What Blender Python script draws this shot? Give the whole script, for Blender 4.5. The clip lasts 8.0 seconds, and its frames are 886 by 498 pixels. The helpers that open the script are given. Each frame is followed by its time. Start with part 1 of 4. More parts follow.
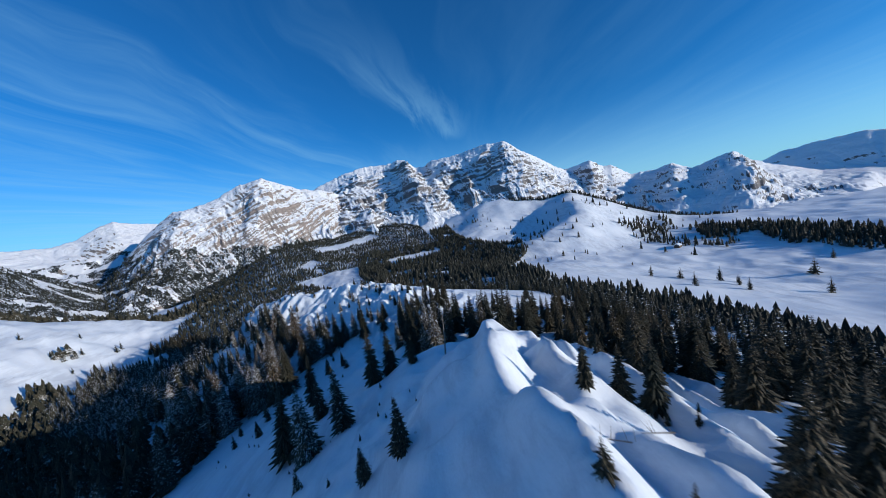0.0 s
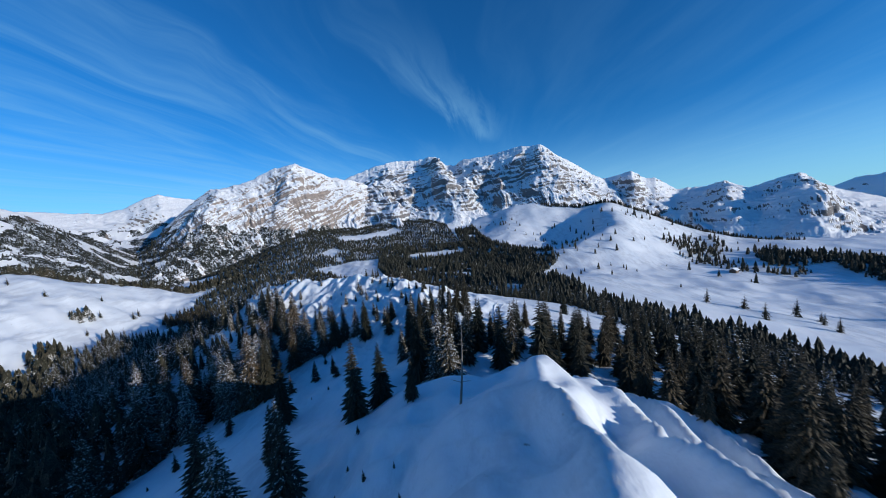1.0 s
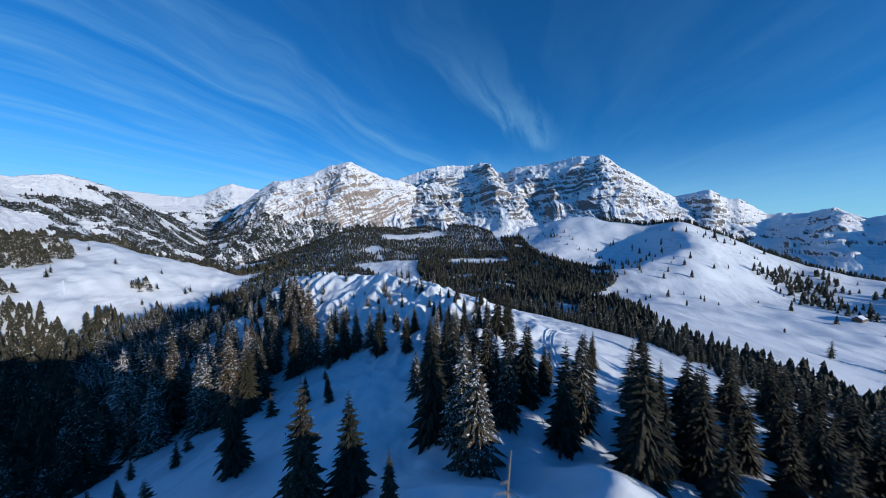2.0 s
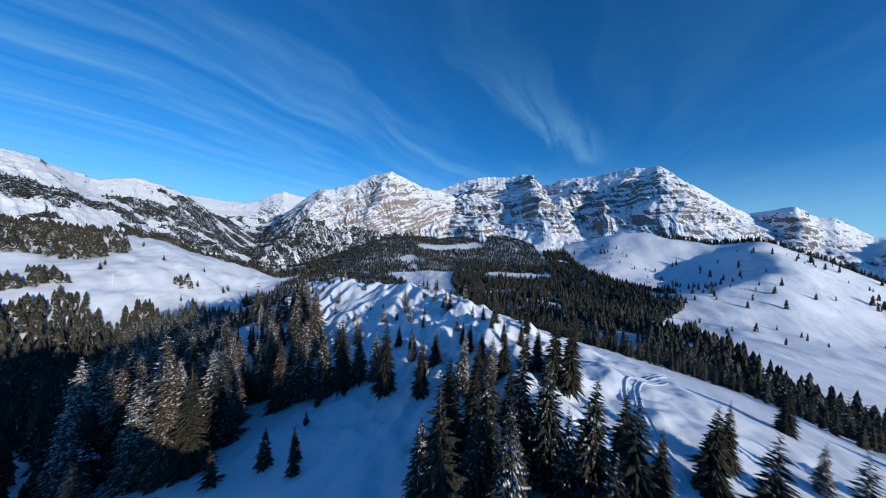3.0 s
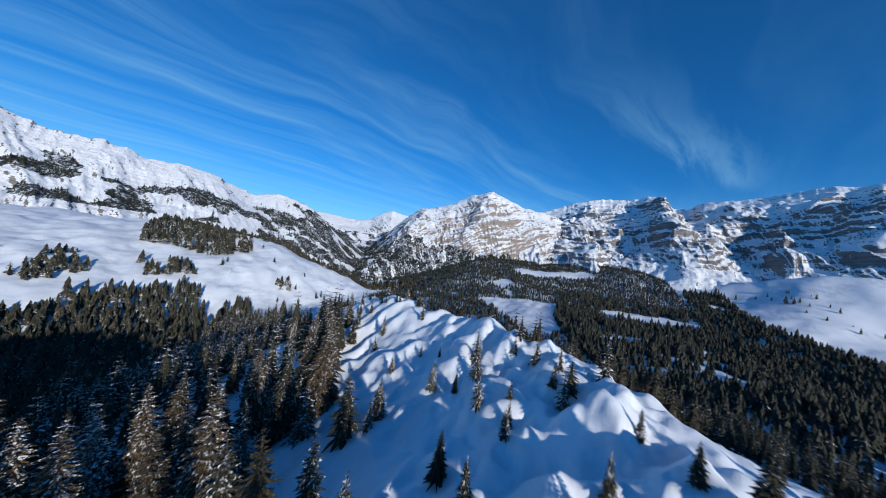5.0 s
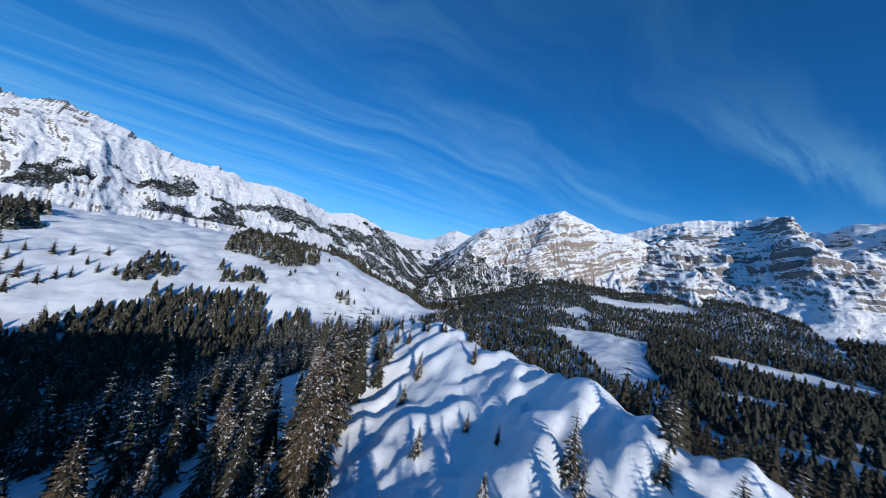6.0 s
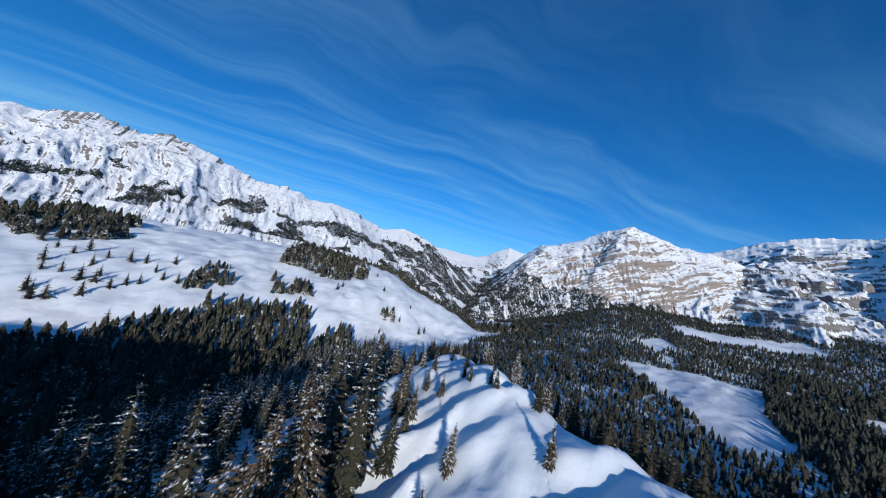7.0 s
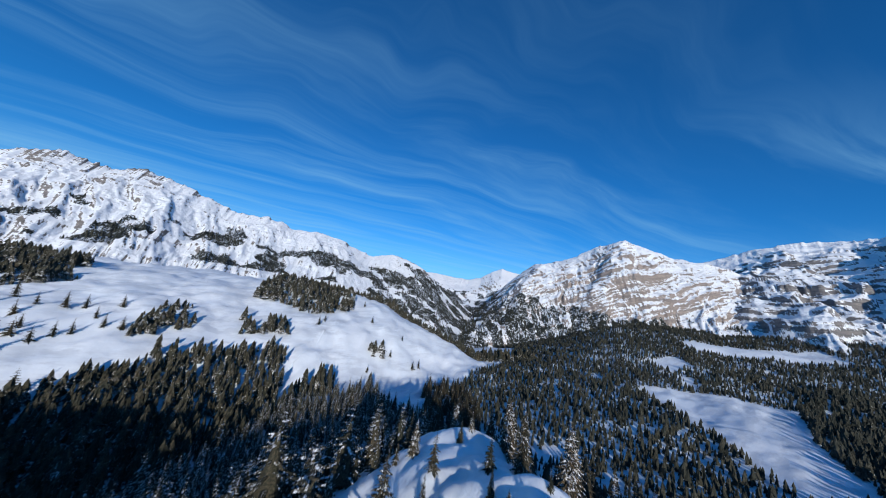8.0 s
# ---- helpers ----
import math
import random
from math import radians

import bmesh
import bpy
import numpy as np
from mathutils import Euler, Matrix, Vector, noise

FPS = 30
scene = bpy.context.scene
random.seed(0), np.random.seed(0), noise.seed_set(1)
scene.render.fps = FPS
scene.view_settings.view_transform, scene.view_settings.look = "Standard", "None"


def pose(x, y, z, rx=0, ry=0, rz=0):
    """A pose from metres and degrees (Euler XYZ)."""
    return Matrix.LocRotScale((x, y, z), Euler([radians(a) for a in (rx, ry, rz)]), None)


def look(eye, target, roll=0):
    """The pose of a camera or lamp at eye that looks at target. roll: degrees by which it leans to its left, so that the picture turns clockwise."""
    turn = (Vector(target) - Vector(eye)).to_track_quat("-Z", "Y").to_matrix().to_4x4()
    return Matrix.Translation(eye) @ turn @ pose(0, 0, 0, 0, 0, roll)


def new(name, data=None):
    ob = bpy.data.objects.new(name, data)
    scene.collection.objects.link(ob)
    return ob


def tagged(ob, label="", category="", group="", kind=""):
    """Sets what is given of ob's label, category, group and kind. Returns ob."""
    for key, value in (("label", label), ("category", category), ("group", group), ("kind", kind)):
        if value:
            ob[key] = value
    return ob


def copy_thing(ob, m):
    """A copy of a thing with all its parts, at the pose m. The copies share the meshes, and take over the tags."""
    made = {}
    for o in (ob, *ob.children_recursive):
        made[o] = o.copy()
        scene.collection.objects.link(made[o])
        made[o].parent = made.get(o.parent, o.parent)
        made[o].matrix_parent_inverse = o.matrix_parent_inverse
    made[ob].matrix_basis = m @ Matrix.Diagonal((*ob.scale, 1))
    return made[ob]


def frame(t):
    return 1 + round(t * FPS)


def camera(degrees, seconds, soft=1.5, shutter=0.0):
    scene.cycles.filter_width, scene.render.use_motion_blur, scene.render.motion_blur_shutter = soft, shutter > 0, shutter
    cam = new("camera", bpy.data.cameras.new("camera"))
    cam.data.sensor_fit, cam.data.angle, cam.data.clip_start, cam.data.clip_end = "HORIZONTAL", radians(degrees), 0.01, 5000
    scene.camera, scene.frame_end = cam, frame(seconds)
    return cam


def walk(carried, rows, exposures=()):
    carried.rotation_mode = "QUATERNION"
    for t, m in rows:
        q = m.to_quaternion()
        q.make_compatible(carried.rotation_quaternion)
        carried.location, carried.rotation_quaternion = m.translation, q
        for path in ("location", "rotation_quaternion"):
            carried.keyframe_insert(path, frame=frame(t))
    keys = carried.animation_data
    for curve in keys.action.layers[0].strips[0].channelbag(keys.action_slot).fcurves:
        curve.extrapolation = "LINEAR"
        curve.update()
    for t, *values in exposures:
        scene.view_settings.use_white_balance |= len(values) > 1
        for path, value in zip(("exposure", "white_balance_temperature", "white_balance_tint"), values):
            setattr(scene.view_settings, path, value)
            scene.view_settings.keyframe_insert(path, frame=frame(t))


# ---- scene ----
SECONDS = 8.0
# seconds, place in metres, turn in degrees
PATH = [
    (0.0, -3.73, -31.12, 6.0, 84.47, 9.36, -9.49),
    (0.5, -2.89, -20.72, 3.98, 84.37, 7.32, -7.71),
    (1.0, -1.61, -10.51, 1.81, 85.16, 4.28, -4.47),
    (1.5, -0.0, 0.0, 0.0, 85.92, 1.36, -0.1),
    (1.7, 0.46, 4.44, -0.74, 86.25, 0.46, 1.78),
    (2.8, -0.63, 29.34, -4.16, 88.35, -2.22, 9.97),
    (3.0, -0.73, 33.78, -4.74, 88.88, -2.71, 11.58),
    (3.5, -2.02, 45.13, -5.61, 89.59, -3.32, 15.4),
    (4.0, -4.52, 56.05, -7.09, 90.59, -4.53, 19.4),
    (4.2, -5.89, 60.38, -7.39, 90.53, -5.27, 21.63),
    (5.3, -15.16, 84.92, -9.13, 92.74, -7.84, 33.71),
    (5.5, -17.56, 88.88, -9.42, 93.26, -8.42, 36.14),
    (6.0, -24.03, 99.13, -9.84, 94.19, -9.67, 42.51),
    (6.5, -31.15, 107.99, -9.86, 94.97, -10.86, 48.4),
    (7.0, -38.66, 115.39, -9.86, 95.8, -11.42, 52.54),
    (7.5, -46.79, 121.76, -9.4, 97.38, -10.46, 53.41),
    (8.0, -56.25, 128.29, -8.88, 100.78, -8.14, 51.23),
]
cam = camera(112.3, SECONDS, soft=0.95, shutter=0.22)
walk(cam, [(r[0], pose(*r[1:])) for r in PATH])

# ---- daylight ----
SUN_AZ, SUN_EL = 122.0, 12.5
scene.view_settings.exposure = 0.0


def link(tree, a, b):
    tree.links.new(a, b)


def node(tree, kind, **inputs):
    """A node of that kind, with values or sockets for its inputs (by name, or i0, i1 ... by number)."""
    made = tree.nodes.new(kind)
    for key, value in inputs.items():
        socket = made.inputs[int(key[1:])] if key[0] == "i" and key[1:].isdigit() else made.inputs[key]
        if isinstance(value, bpy.types.NodeSocket):
            tree.links.new(value, socket)
        else:
            socket.default_value = value
    return made


def calc(tree, operation, a, b=0.0, c=0.0, clamp=False):
    made = node(tree, "ShaderNodeMath", i0=a, i1=b, i2=c)
    made.operation, made.use_clamp = operation, clamp
    return made.outputs[0]


def blend(tree, factor, a, b):
    made = tree.nodes.new("ShaderNodeMix")
    made.data_type = "RGBA"
    for socket, value in ((made.inputs[0], factor), (made.inputs[6], a), (made.inputs[7], b)):
        if isinstance(value, bpy.types.NodeSocket):
            tree.links.new(value, socket)
        else:
            socket.default_value = value
    return made.outputs[2]


def span(tree, value, low, high, a=0.0, b=1.0):
    made = node(tree, "ShaderNodeMapRange", i0=value, i1=low, i2=high, i3=a, i4=b)
    made.interpolation_type = "SMOOTHSTEP"
    return made.outputs[0]


def grain(tree, vector, scale, detail=4.0, rough=0.55):
    made = node(tree, "ShaderNodeTexNoise", Vector=vector, Scale=scale, Detail=detail, Roughness=rough)
    return made.outputs[0]


def build_sky():
    world = bpy.data.worlds.new("winter_sky")
    world.use_nodes = True
    scene.world = world
    t = world.node_tree
    t.nodes.clear()
    sky = t.nodes.new("ShaderNodeTexSky")
    sky.sky_type, sky.sun_disc = "NISHITA", False
    sky.sun_elevation, sky.sun_rotation = radians(SUN_EL), radians(SUN_AZ)
    sky.altitude, sky.air_density, sky.dust_density, sky.ozone_density = 1800, 1.0, 0.15, 2.5
    way = t.nodes.new("ShaderNodeTexCoord").outputs["Generated"]
    xyz = node(t, "ShaderNodeSeparateXYZ", i0=way)
    up = calc(t, "MAXIMUM", xyz.outputs[2], 0.05)
    px, py = calc(t, "DIVIDE", xyz.outputs[0], up), calc(t, "DIVIDE", xyz.outputs[1], up)
    s, c = math.sin(radians(14)), math.cos(radians(14))
    along = calc(t, "ADD", calc(t, "MULTIPLY", px, s), calc(t, "MULTIPLY", py, c))
    across = calc(t, "SUBTRACT", calc(t, "MULTIPLY", px, c), calc(t, "MULTIPLY", py, s))
    # the strands waver a little
    across = calc(t, "ADD", across, calc(t, "MULTIPLY", calc(t, "SUBTRACT", grain(t, way, 2.4, 2.0, 0.5), 0.5), 0.9))
    # thin cirrus drawn out along the wind
    sheet = node(t, "ShaderNodeCombineXYZ", i0=calc(t, "MULTIPLY", across, 1.4), i1=calc(t, "MULTIPLY", along, 0.22), i2=4.7).outputs[0]
    fine = node(t, "ShaderNodeCombineXYZ", i0=calc(t, "MULTIPLY", across, 4.0), i1=calc(t, "MULTIPLY", along, 0.5), i2=3.0).outputs[0]
    broad = node(t, "ShaderNodeTexNoise", Vector=sheet, Scale=1.1, Detail=6.0, Roughness=0.6, Distortion=0.8).outputs[0]
    strands = node(t, "ShaderNodeTexNoise", Vector=fine, Scale=1.0, Detail=5.0, Roughness=0.6, Distortion=0.6).outputs[0]
    cloud = calc(t, "MULTIPLY", span(t, broad, 0.36, 0.74), span(t, strands, 0.25, 0.75, 0.5, 1.0))
    # thick on one side of the sky, nearly clear overhead, and one plume between
    thick = calc(t, "ADD", span(t, across, -0.1, -2.2, 0.12, 0.72), span(t, across, 1.6, 4.0, 0.0, 0.08))
    plume = calc(t, "SUBTRACT", calc(t, "ADD", across, 0.85), calc(t, "MULTIPLY", along, 0.24))
    plume = calc(t, "MULTIPLY", span(t, calc(t, "ABSOLUTE", calc(t, "ADD", plume, calc(t, "MULTIPLY", calc(t, "SUBTRACT", strands, 0.5), 0.9))), 0.34, 0.0), span(t, along, 0.8, 3.0))
    plume = calc(t, "MULTIPLY", plume, span(t, along, 4.2, 3.4))
    cloud = calc(t, "MAXIMUM", calc(t, "MULTIPLY", cloud, thick), calc(t, "MULTIPLY", calc(t, "MULTIPLY", plume, span(t, strands, 0.3, 0.65, 0.25, 1.0)), 0.55))
    cloud = calc(t, "MULTIPLY", cloud, span(t, xyz.outputs[2], 0.0, 0.12))
    blue = node(t, "ShaderNodeVectorMath", i0=sky.outputs[0], i1=(0.14, 0.84, 1.42))
    blue.operation = "MULTIPLY"
    colour = blend(t, calc(t, "MULTIPLY", cloud, 0.6), blue.outputs[0], (2.4, 5.2, 7.6, 1))
    haze = calc(t, "POWER", span(t, xyz.outputs[2], 0.34, -0.02), 1.8)
    colour = blend(t, calc(t, "MULTIPLY", haze, 0.70), colour, (3.3, 6.0, 7.9, 1))
    back = node(t, "ShaderNodeBackground", i0=colour, i1=0.11)
    link(t, back.outputs[0], t.nodes.new("ShaderNodeOutputWorld").inputs[0])


build_sky()
sun = new("sun", bpy.data.lights.new("sun", "SUN"))
sun.data.energy, sun.data.angle, sun.data.color = 4.15, radians(0.55), (1.0, 0.925, 0.825)
sun.matrix_world = look((0, 0, 0), (-math.sin(radians(SUN_AZ)) * math.cos(radians(SUN_EL)), -math.cos(radians(SUN_AZ)) * math.cos(radians(SUN_EL)), -math.sin(radians(SUN_EL))))


# ---- materials ----
def material(name):
    made = bpy.data.materials.new(name)
    made.use_nodes = True
    t = made.node_tree
    return made, t, t.nodes["Principled BSDF"]


def place_of(t):
    return t.nodes.new("ShaderNodeNewGeometry").outputs["Position"]


def bump(t, height, strength, distance):
    return node(t, "ShaderNodeBump", Height=height, Strength=strength, Distance=distance).outputs[0]


def snow_material():
    made, t, shader = material("packed_snow")
    p = place_of(t)
    broad, small, fine = grain(t, p, 0.03), grain(t, p, 0.5), grain(t, p, 5.0)
    colour = blend(t, span(t, broad, 0.3, 0.7), (0.71, 0.78, 0.85, 1), (0.78, 0.83, 0.88, 1))
    lie = node(t, "ShaderNodeVectorMath", i0=p, i1=(0.8, 0.25, 0.8))
    lie.operation = "MULTIPLY"
    crust = calc(t, "MULTIPLY", span(t, grain(t, lie.outputs[0], 0.22, 5.0, 0.65), 0.44, 0.60), span(t, grain(t, p, 0.02, 3.0), 0.36, 0.58))
    colour = blend(t, calc(t, "MULTIPLY", crust, 0.7), colour, (0.54, 0.59, 0.65, 1))
    tuft = calc(t, "MULTIPLY", span(t, grain(t, p, 0.9, 6.0, 0.7), 0.64, 0.74), span(t, grain(t, p, 0.05), 0.50, 0.64))
    colour = blend(t, calc(t, "MULTIPLY", tuft, 0.8), colour, (0.16, 0.12, 0.08, 1))
    link(t, colour, shader.inputs["Base Color"])
    shader.inputs["Roughness"].default_value = 0.6
    drift = node(t, "ShaderNodeVectorMath", i0=p, i1=(1.0, 0.45, 1.0))
    drift.operation = "MULTIPLY"
    waves = grain(t, drift.outputs[0], 0.16, 3.0, 0.5)
    relief = calc(t, "ADD", calc(t, "MULTIPLY", waves, 0.7), calc(t, "ADD", calc(t, "MULTIPLY", small, 0.35), calc(t, "MULTIPLY", fine, 0.07)))
    link(t, bump(t, relief, 0.6, 0.6), shader.inputs["Normal"])
    return made


def mountain_material(name, rock_a, rock_b, bare, banded=0.9, patchy=1.0, high=0.0, dip=0.1):
    """Snow on ledges, layered rock where it is steep, in thin tilted bands and in patches."""
    made, t, shader = material(name)
    geo = t.nodes.new("ShaderNodeNewGeometry")
    p = geo.outputs["Position"]
    xyz = node(t, "ShaderNodeSeparateXYZ", i0=p)
    flat = node(t, "ShaderNodeSeparateXYZ", i0=geo.outputs["True Normal"]).outputs[2]
    bed = calc(t, "MULTIPLY", calc(t, "SUBTRACT", xyz.outputs[2], calc(t, "MULTIPLY", xyz.outputs[0], dip)), 0.10)
    tilt = node(t, "ShaderNodeCombineXYZ", i0=calc(t, "MULTIPLY", xyz.outputs[0], 0.009), i1=calc(t, "MULTIPLY", xyz.outputs[1], 0.009), i2=bed).outputs[0]
    layers = node(t, "ShaderNodeTexNoise", Vector=tilt, Scale=1.0, Detail=5.0, Roughness=0.6, Distortion=0.2).outputs[0]
    thin = node(t, "ShaderNodeTexNoise", Vector=tilt, Scale=2.6, Detail=5.0, Roughness=0.65, Distortion=0.4).outputs[0]
    # snow runs down the faces in streaks
    fall = node(t, "ShaderNodeVectorMath", i0=p, i1=(0.10, 0.10, 0.022))
    fall.operation = "MULTIPLY"
    streak = grain(t, fall.outputs[0], 1.0, 5.0, 0.65)
    rough, broken = grain(t, p, 0.022, 7.0, 0.62), grain(t, p, 0.3, 5.0, 0.7)
    score = calc(t, "MULTIPLY", calc(t, "SUBTRACT", 1.0, flat), 2.2)
    for noise_value, weight in ((layers, banded), (thin, 0.8 * banded), (rough, patchy), (broken, 0.7), (streak, 0.5)):
        score = calc(t, "ADD", score, calc(t, "MULTIPLY", calc(t, "SUBTRACT", noise_value, 0.5), weight))
    score = calc(t, "ADD", score, span(t, xyz.outputs[2], 50.0, 160.0, 0.0, high))
    rock = span(t, score, bare, bare + 0.10)
    stone = blend(t, span(t, thin, 0.38, 0.62), rock_a, rock_b)
    stone = blend(t, span(t, broken, 0.48, 0.75, 0.0, 0.7), stone, (0.07, 0.068, 0.066, 1))
    snow = blend(t, rough, (0.77, 0.82, 0.87, 1), (0.86, 0.88, 0.90, 1))
    link(t, blend(t, rock, snow, stone), shader.inputs["Base Color"])
    shader.inputs["Roughness"].default_value = 0.8
    shader.inputs["Specular IOR Level"].default_value = 0.2
    relief = calc(t, "ADD", calc(t, "MULTIPLY", thin, 2.0), calc(t, "ADD", calc(t, "MULTIPLY", broken, 0.8), calc(t, "ADD", calc(t, "MULTIPLY", layers, 2.0), calc(t, "MULTIPLY", streak, 2.5))))
    link(t, bump(t, relief, 0.7, 1.6), shader.inputs["Normal"])
    return made


def needle_material(name, single, snowy, dark=(0.012, 0.020, 0.015, 1), light=(0.14, 0.100, 0.058, 1)):
    made, t, shader = material(name)
    geo = t.nodes.new("ShaderNodeNewGeometry")
    luck = t.nodes.new("ShaderNodeObjectInfo").outputs["Random"] if single else geo.outputs["Random Per Island"]
    p = geo.outputs["Position"]
    flat = node(t, "ShaderNodeSeparateXYZ", i0=geo.outputs["Normal"]).outputs[2]
    fine = grain(t, p, 2.5, 4.0, 0.7)
    green = blend(t, luck, dark, light)
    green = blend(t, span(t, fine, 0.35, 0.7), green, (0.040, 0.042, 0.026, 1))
    # near-black noise gaps: shade between the twigs, put into the colour
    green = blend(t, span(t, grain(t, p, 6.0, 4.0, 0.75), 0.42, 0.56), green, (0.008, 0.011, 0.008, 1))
    # snow lies on the boughs in clumps
    clumps = calc(t, "ADD", calc(t, "MULTIPLY", grain(t, p, 2.2, 3.0, 0.6), 0.6), calc(t, "MULTIPLY", grain(t, p, 7.0, 2.0, 0.6), 0.5))
    load = calc(t, "ADD", calc(t, "MULTIPLY", calc(t, "ABSOLUTE", flat), 0.4), calc(t, "ADD", clumps, calc(t, "MULTIPLY", luck, 0.08)))
    colour = blend(t, span(t, load, snowy, snowy + 0.05), green, (0.80, 0.83, 0.87, 1))
    link(t, colour, shader.inputs["Base Color"])
    shader.inputs["Roughness"].default_value = 0.75
    shader.inputs["Specular IOR Level"].default_value = 0.25
    return made


def wooded_material():
    """Ground under far woods: dark litter and twigs with flecks of snow."""
    made, t, shader = material("wooded_slope")
    p = place_of(t)
    dark = blend(t, grain(t, p, 0.05, 4.0, 0.6), (0.012, 0.018, 0.020, 1), (0.030, 0.034, 0.030, 1))
    fleck = span(t, calc(t, "ADD", calc(t, "MULTIPLY", grain(t, p, 0.35, 4.0, 0.75), 0.7), calc(t, "MULTIPLY", grain(t, p, 0.06, 3.0, 0.6), 0.4)), 0.55, 0.63)
    link(t, blend(t, fleck, dark, (0.55, 0.60, 0.66, 1)), shader.inputs["Base Color"])
    shader.inputs["Roughness"].default_value = 0.9
    shader.inputs["Specular IOR Level"].default_value = 0.1
    return made


def bark_material():
    made, t, shader = material("spruce_bark")
    p = place_of(t)
    link(t, blend(t, grain(t, p, 6.0, 5.0, 0.7), (0.035, 0.026, 0.02, 1), (0.16, 0.12, 0.095, 1)), shader.inputs["Base Color"])
    shader.inputs["Roughness"].default_value = 0.9
    link(t, bump(t, grain(t, p, 14.0), 0.6, 0.05), shader.inputs["Normal"])
    return made


SNOW = snow_material()
WOODED = wooded_material()
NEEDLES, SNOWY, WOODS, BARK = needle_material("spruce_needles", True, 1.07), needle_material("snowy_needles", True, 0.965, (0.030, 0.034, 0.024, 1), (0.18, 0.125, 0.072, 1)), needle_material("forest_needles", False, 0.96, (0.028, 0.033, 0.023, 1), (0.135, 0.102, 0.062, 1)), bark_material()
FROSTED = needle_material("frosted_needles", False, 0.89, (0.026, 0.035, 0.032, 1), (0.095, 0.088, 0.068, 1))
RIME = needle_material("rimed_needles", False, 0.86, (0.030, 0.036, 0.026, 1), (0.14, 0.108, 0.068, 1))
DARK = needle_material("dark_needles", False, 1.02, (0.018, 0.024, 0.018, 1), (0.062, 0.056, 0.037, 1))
# brown needles with warm sunlight on the slope trees put into the colour
SUNLIT_BROWN = needle_material("sunlit_brown_needles", True, 0.955, (0.11, 0.07, 0.042, 1), (0.28, 0.17, 0.09, 1))
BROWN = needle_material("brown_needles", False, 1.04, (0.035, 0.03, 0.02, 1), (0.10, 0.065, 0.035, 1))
CLIFF = mountain_material("layered_limestone", (0.235, 0.22, 0.21, 1), (0.135, 0.135, 0.14, 1), 0.90, 1.2, 0.9, 0.0, 0.10)
PEAKS = mountain_material("snowy_limestone", (0.22, 0.205, 0.195, 1), (0.12, 0.12, 0.125, 1), 0.98, 0.8, 0.8, 0.12, 0.05)
ROSE = mountain_material("rosy_limestone", (0.34, 0.285, 0.25, 1), (0.24, 0.21, 0.19, 1), 0.75, 1.3, 1.6, 0.0, 0.42)
ALP = mountain_material("snowy_alp", (0.26, 0.235, 0.215, 1), (0.15, 0.14, 0.135, 1), 0.75, 0.8, 1.3, 0.42, 0.0)
VALLEY = mountain_material("wooded_valley", (0.27, 0.23, 0.20, 1), (0.19, 0.17, 0.155, 1), 0.86, 0.8, 1.0, 0.1, 0.3)


def mesh_object(name, verts, faces, mats, parent=None, smooth=True):
    data = bpy.data.meshes.new(name)
    data.from_pydata(verts if isinstance(verts, list) else verts.tolist(), [], faces if isinstance(faces, list) else faces.tolist())
    for m in mats:
        data.materials.append(m)
    data.polygons.foreach_set("use_smooth", np.full(len(data.polygons), smooth))
    data.update()
    made = new(name, data)
    made.parent = parent
    return made

# ---- shape of the land ----
def lattice(ix, iy, seed):
    """Repeatable pseudo-random angle for each lattice point."""
    h = (ix.astype(np.int64) * 374761393 + iy.astype(np.int64) * 668265263 + seed * 974634541) & 0xFFFFFFFF
    h = ((h ^ (h >> 13)) * 1274126177) & 0xFFFFFFFF
    return ((h ^ (h >> 16)) & 0xFFFF) / 65536.0 * 2 * np.pi


def perlin(x, y, seed=0):
    x0, y0 = np.floor(x), np.floor(y)
    fx, fy = x - x0, y - y0
    u, v = fx ** 3 * (fx * (fx * 6 - 15) + 10), fy ** 3 * (fy * (fy * 6 - 15) + 10)

    def corner(dx, dy):
        a = lattice(x0 + dx, y0 + dy, seed)
        return np.cos(a) * (fx - dx) + np.sin(a) * (fy - dy)

    top = corner(0, 0) * (1 - u) + corner(1, 0) * u
    return (top * (1 - v) + (corner(0, 1) * (1 - u) + corner(1, 1) * u) * v) * 1.5


def fbm(x, y, octaves=4, seed=0, gain=0.5):
    total, amp = 0.0, 1.0
    for o in range(octaves):
        total = total + amp * perlin(x * 2 ** o + 17.3 * o, y * 2 ** o - 9.1 * o, seed + o)
        amp *= gain
    return total


def ridged(x, y, octaves=4, seed=0, gain=0.5):
    total, amp = 0.0, 1.0
    for o in range(octaves):
        total = total + amp * (1 - 2 * np.abs(perlin(x * 2 ** o + 5.7 * o, y * 2 ** o + 3.3 * o, seed + o)))
        amp *= gain
    return total


def smooth_max(a, b, k):
    return 0.5 * (a + b + np.sqrt((a - b) ** 2 + k * k))


def step(a, b, x):
    t = np.clip((x - a) / (b - a), 0, 1)
    return t * t * (3 - 2 * t)


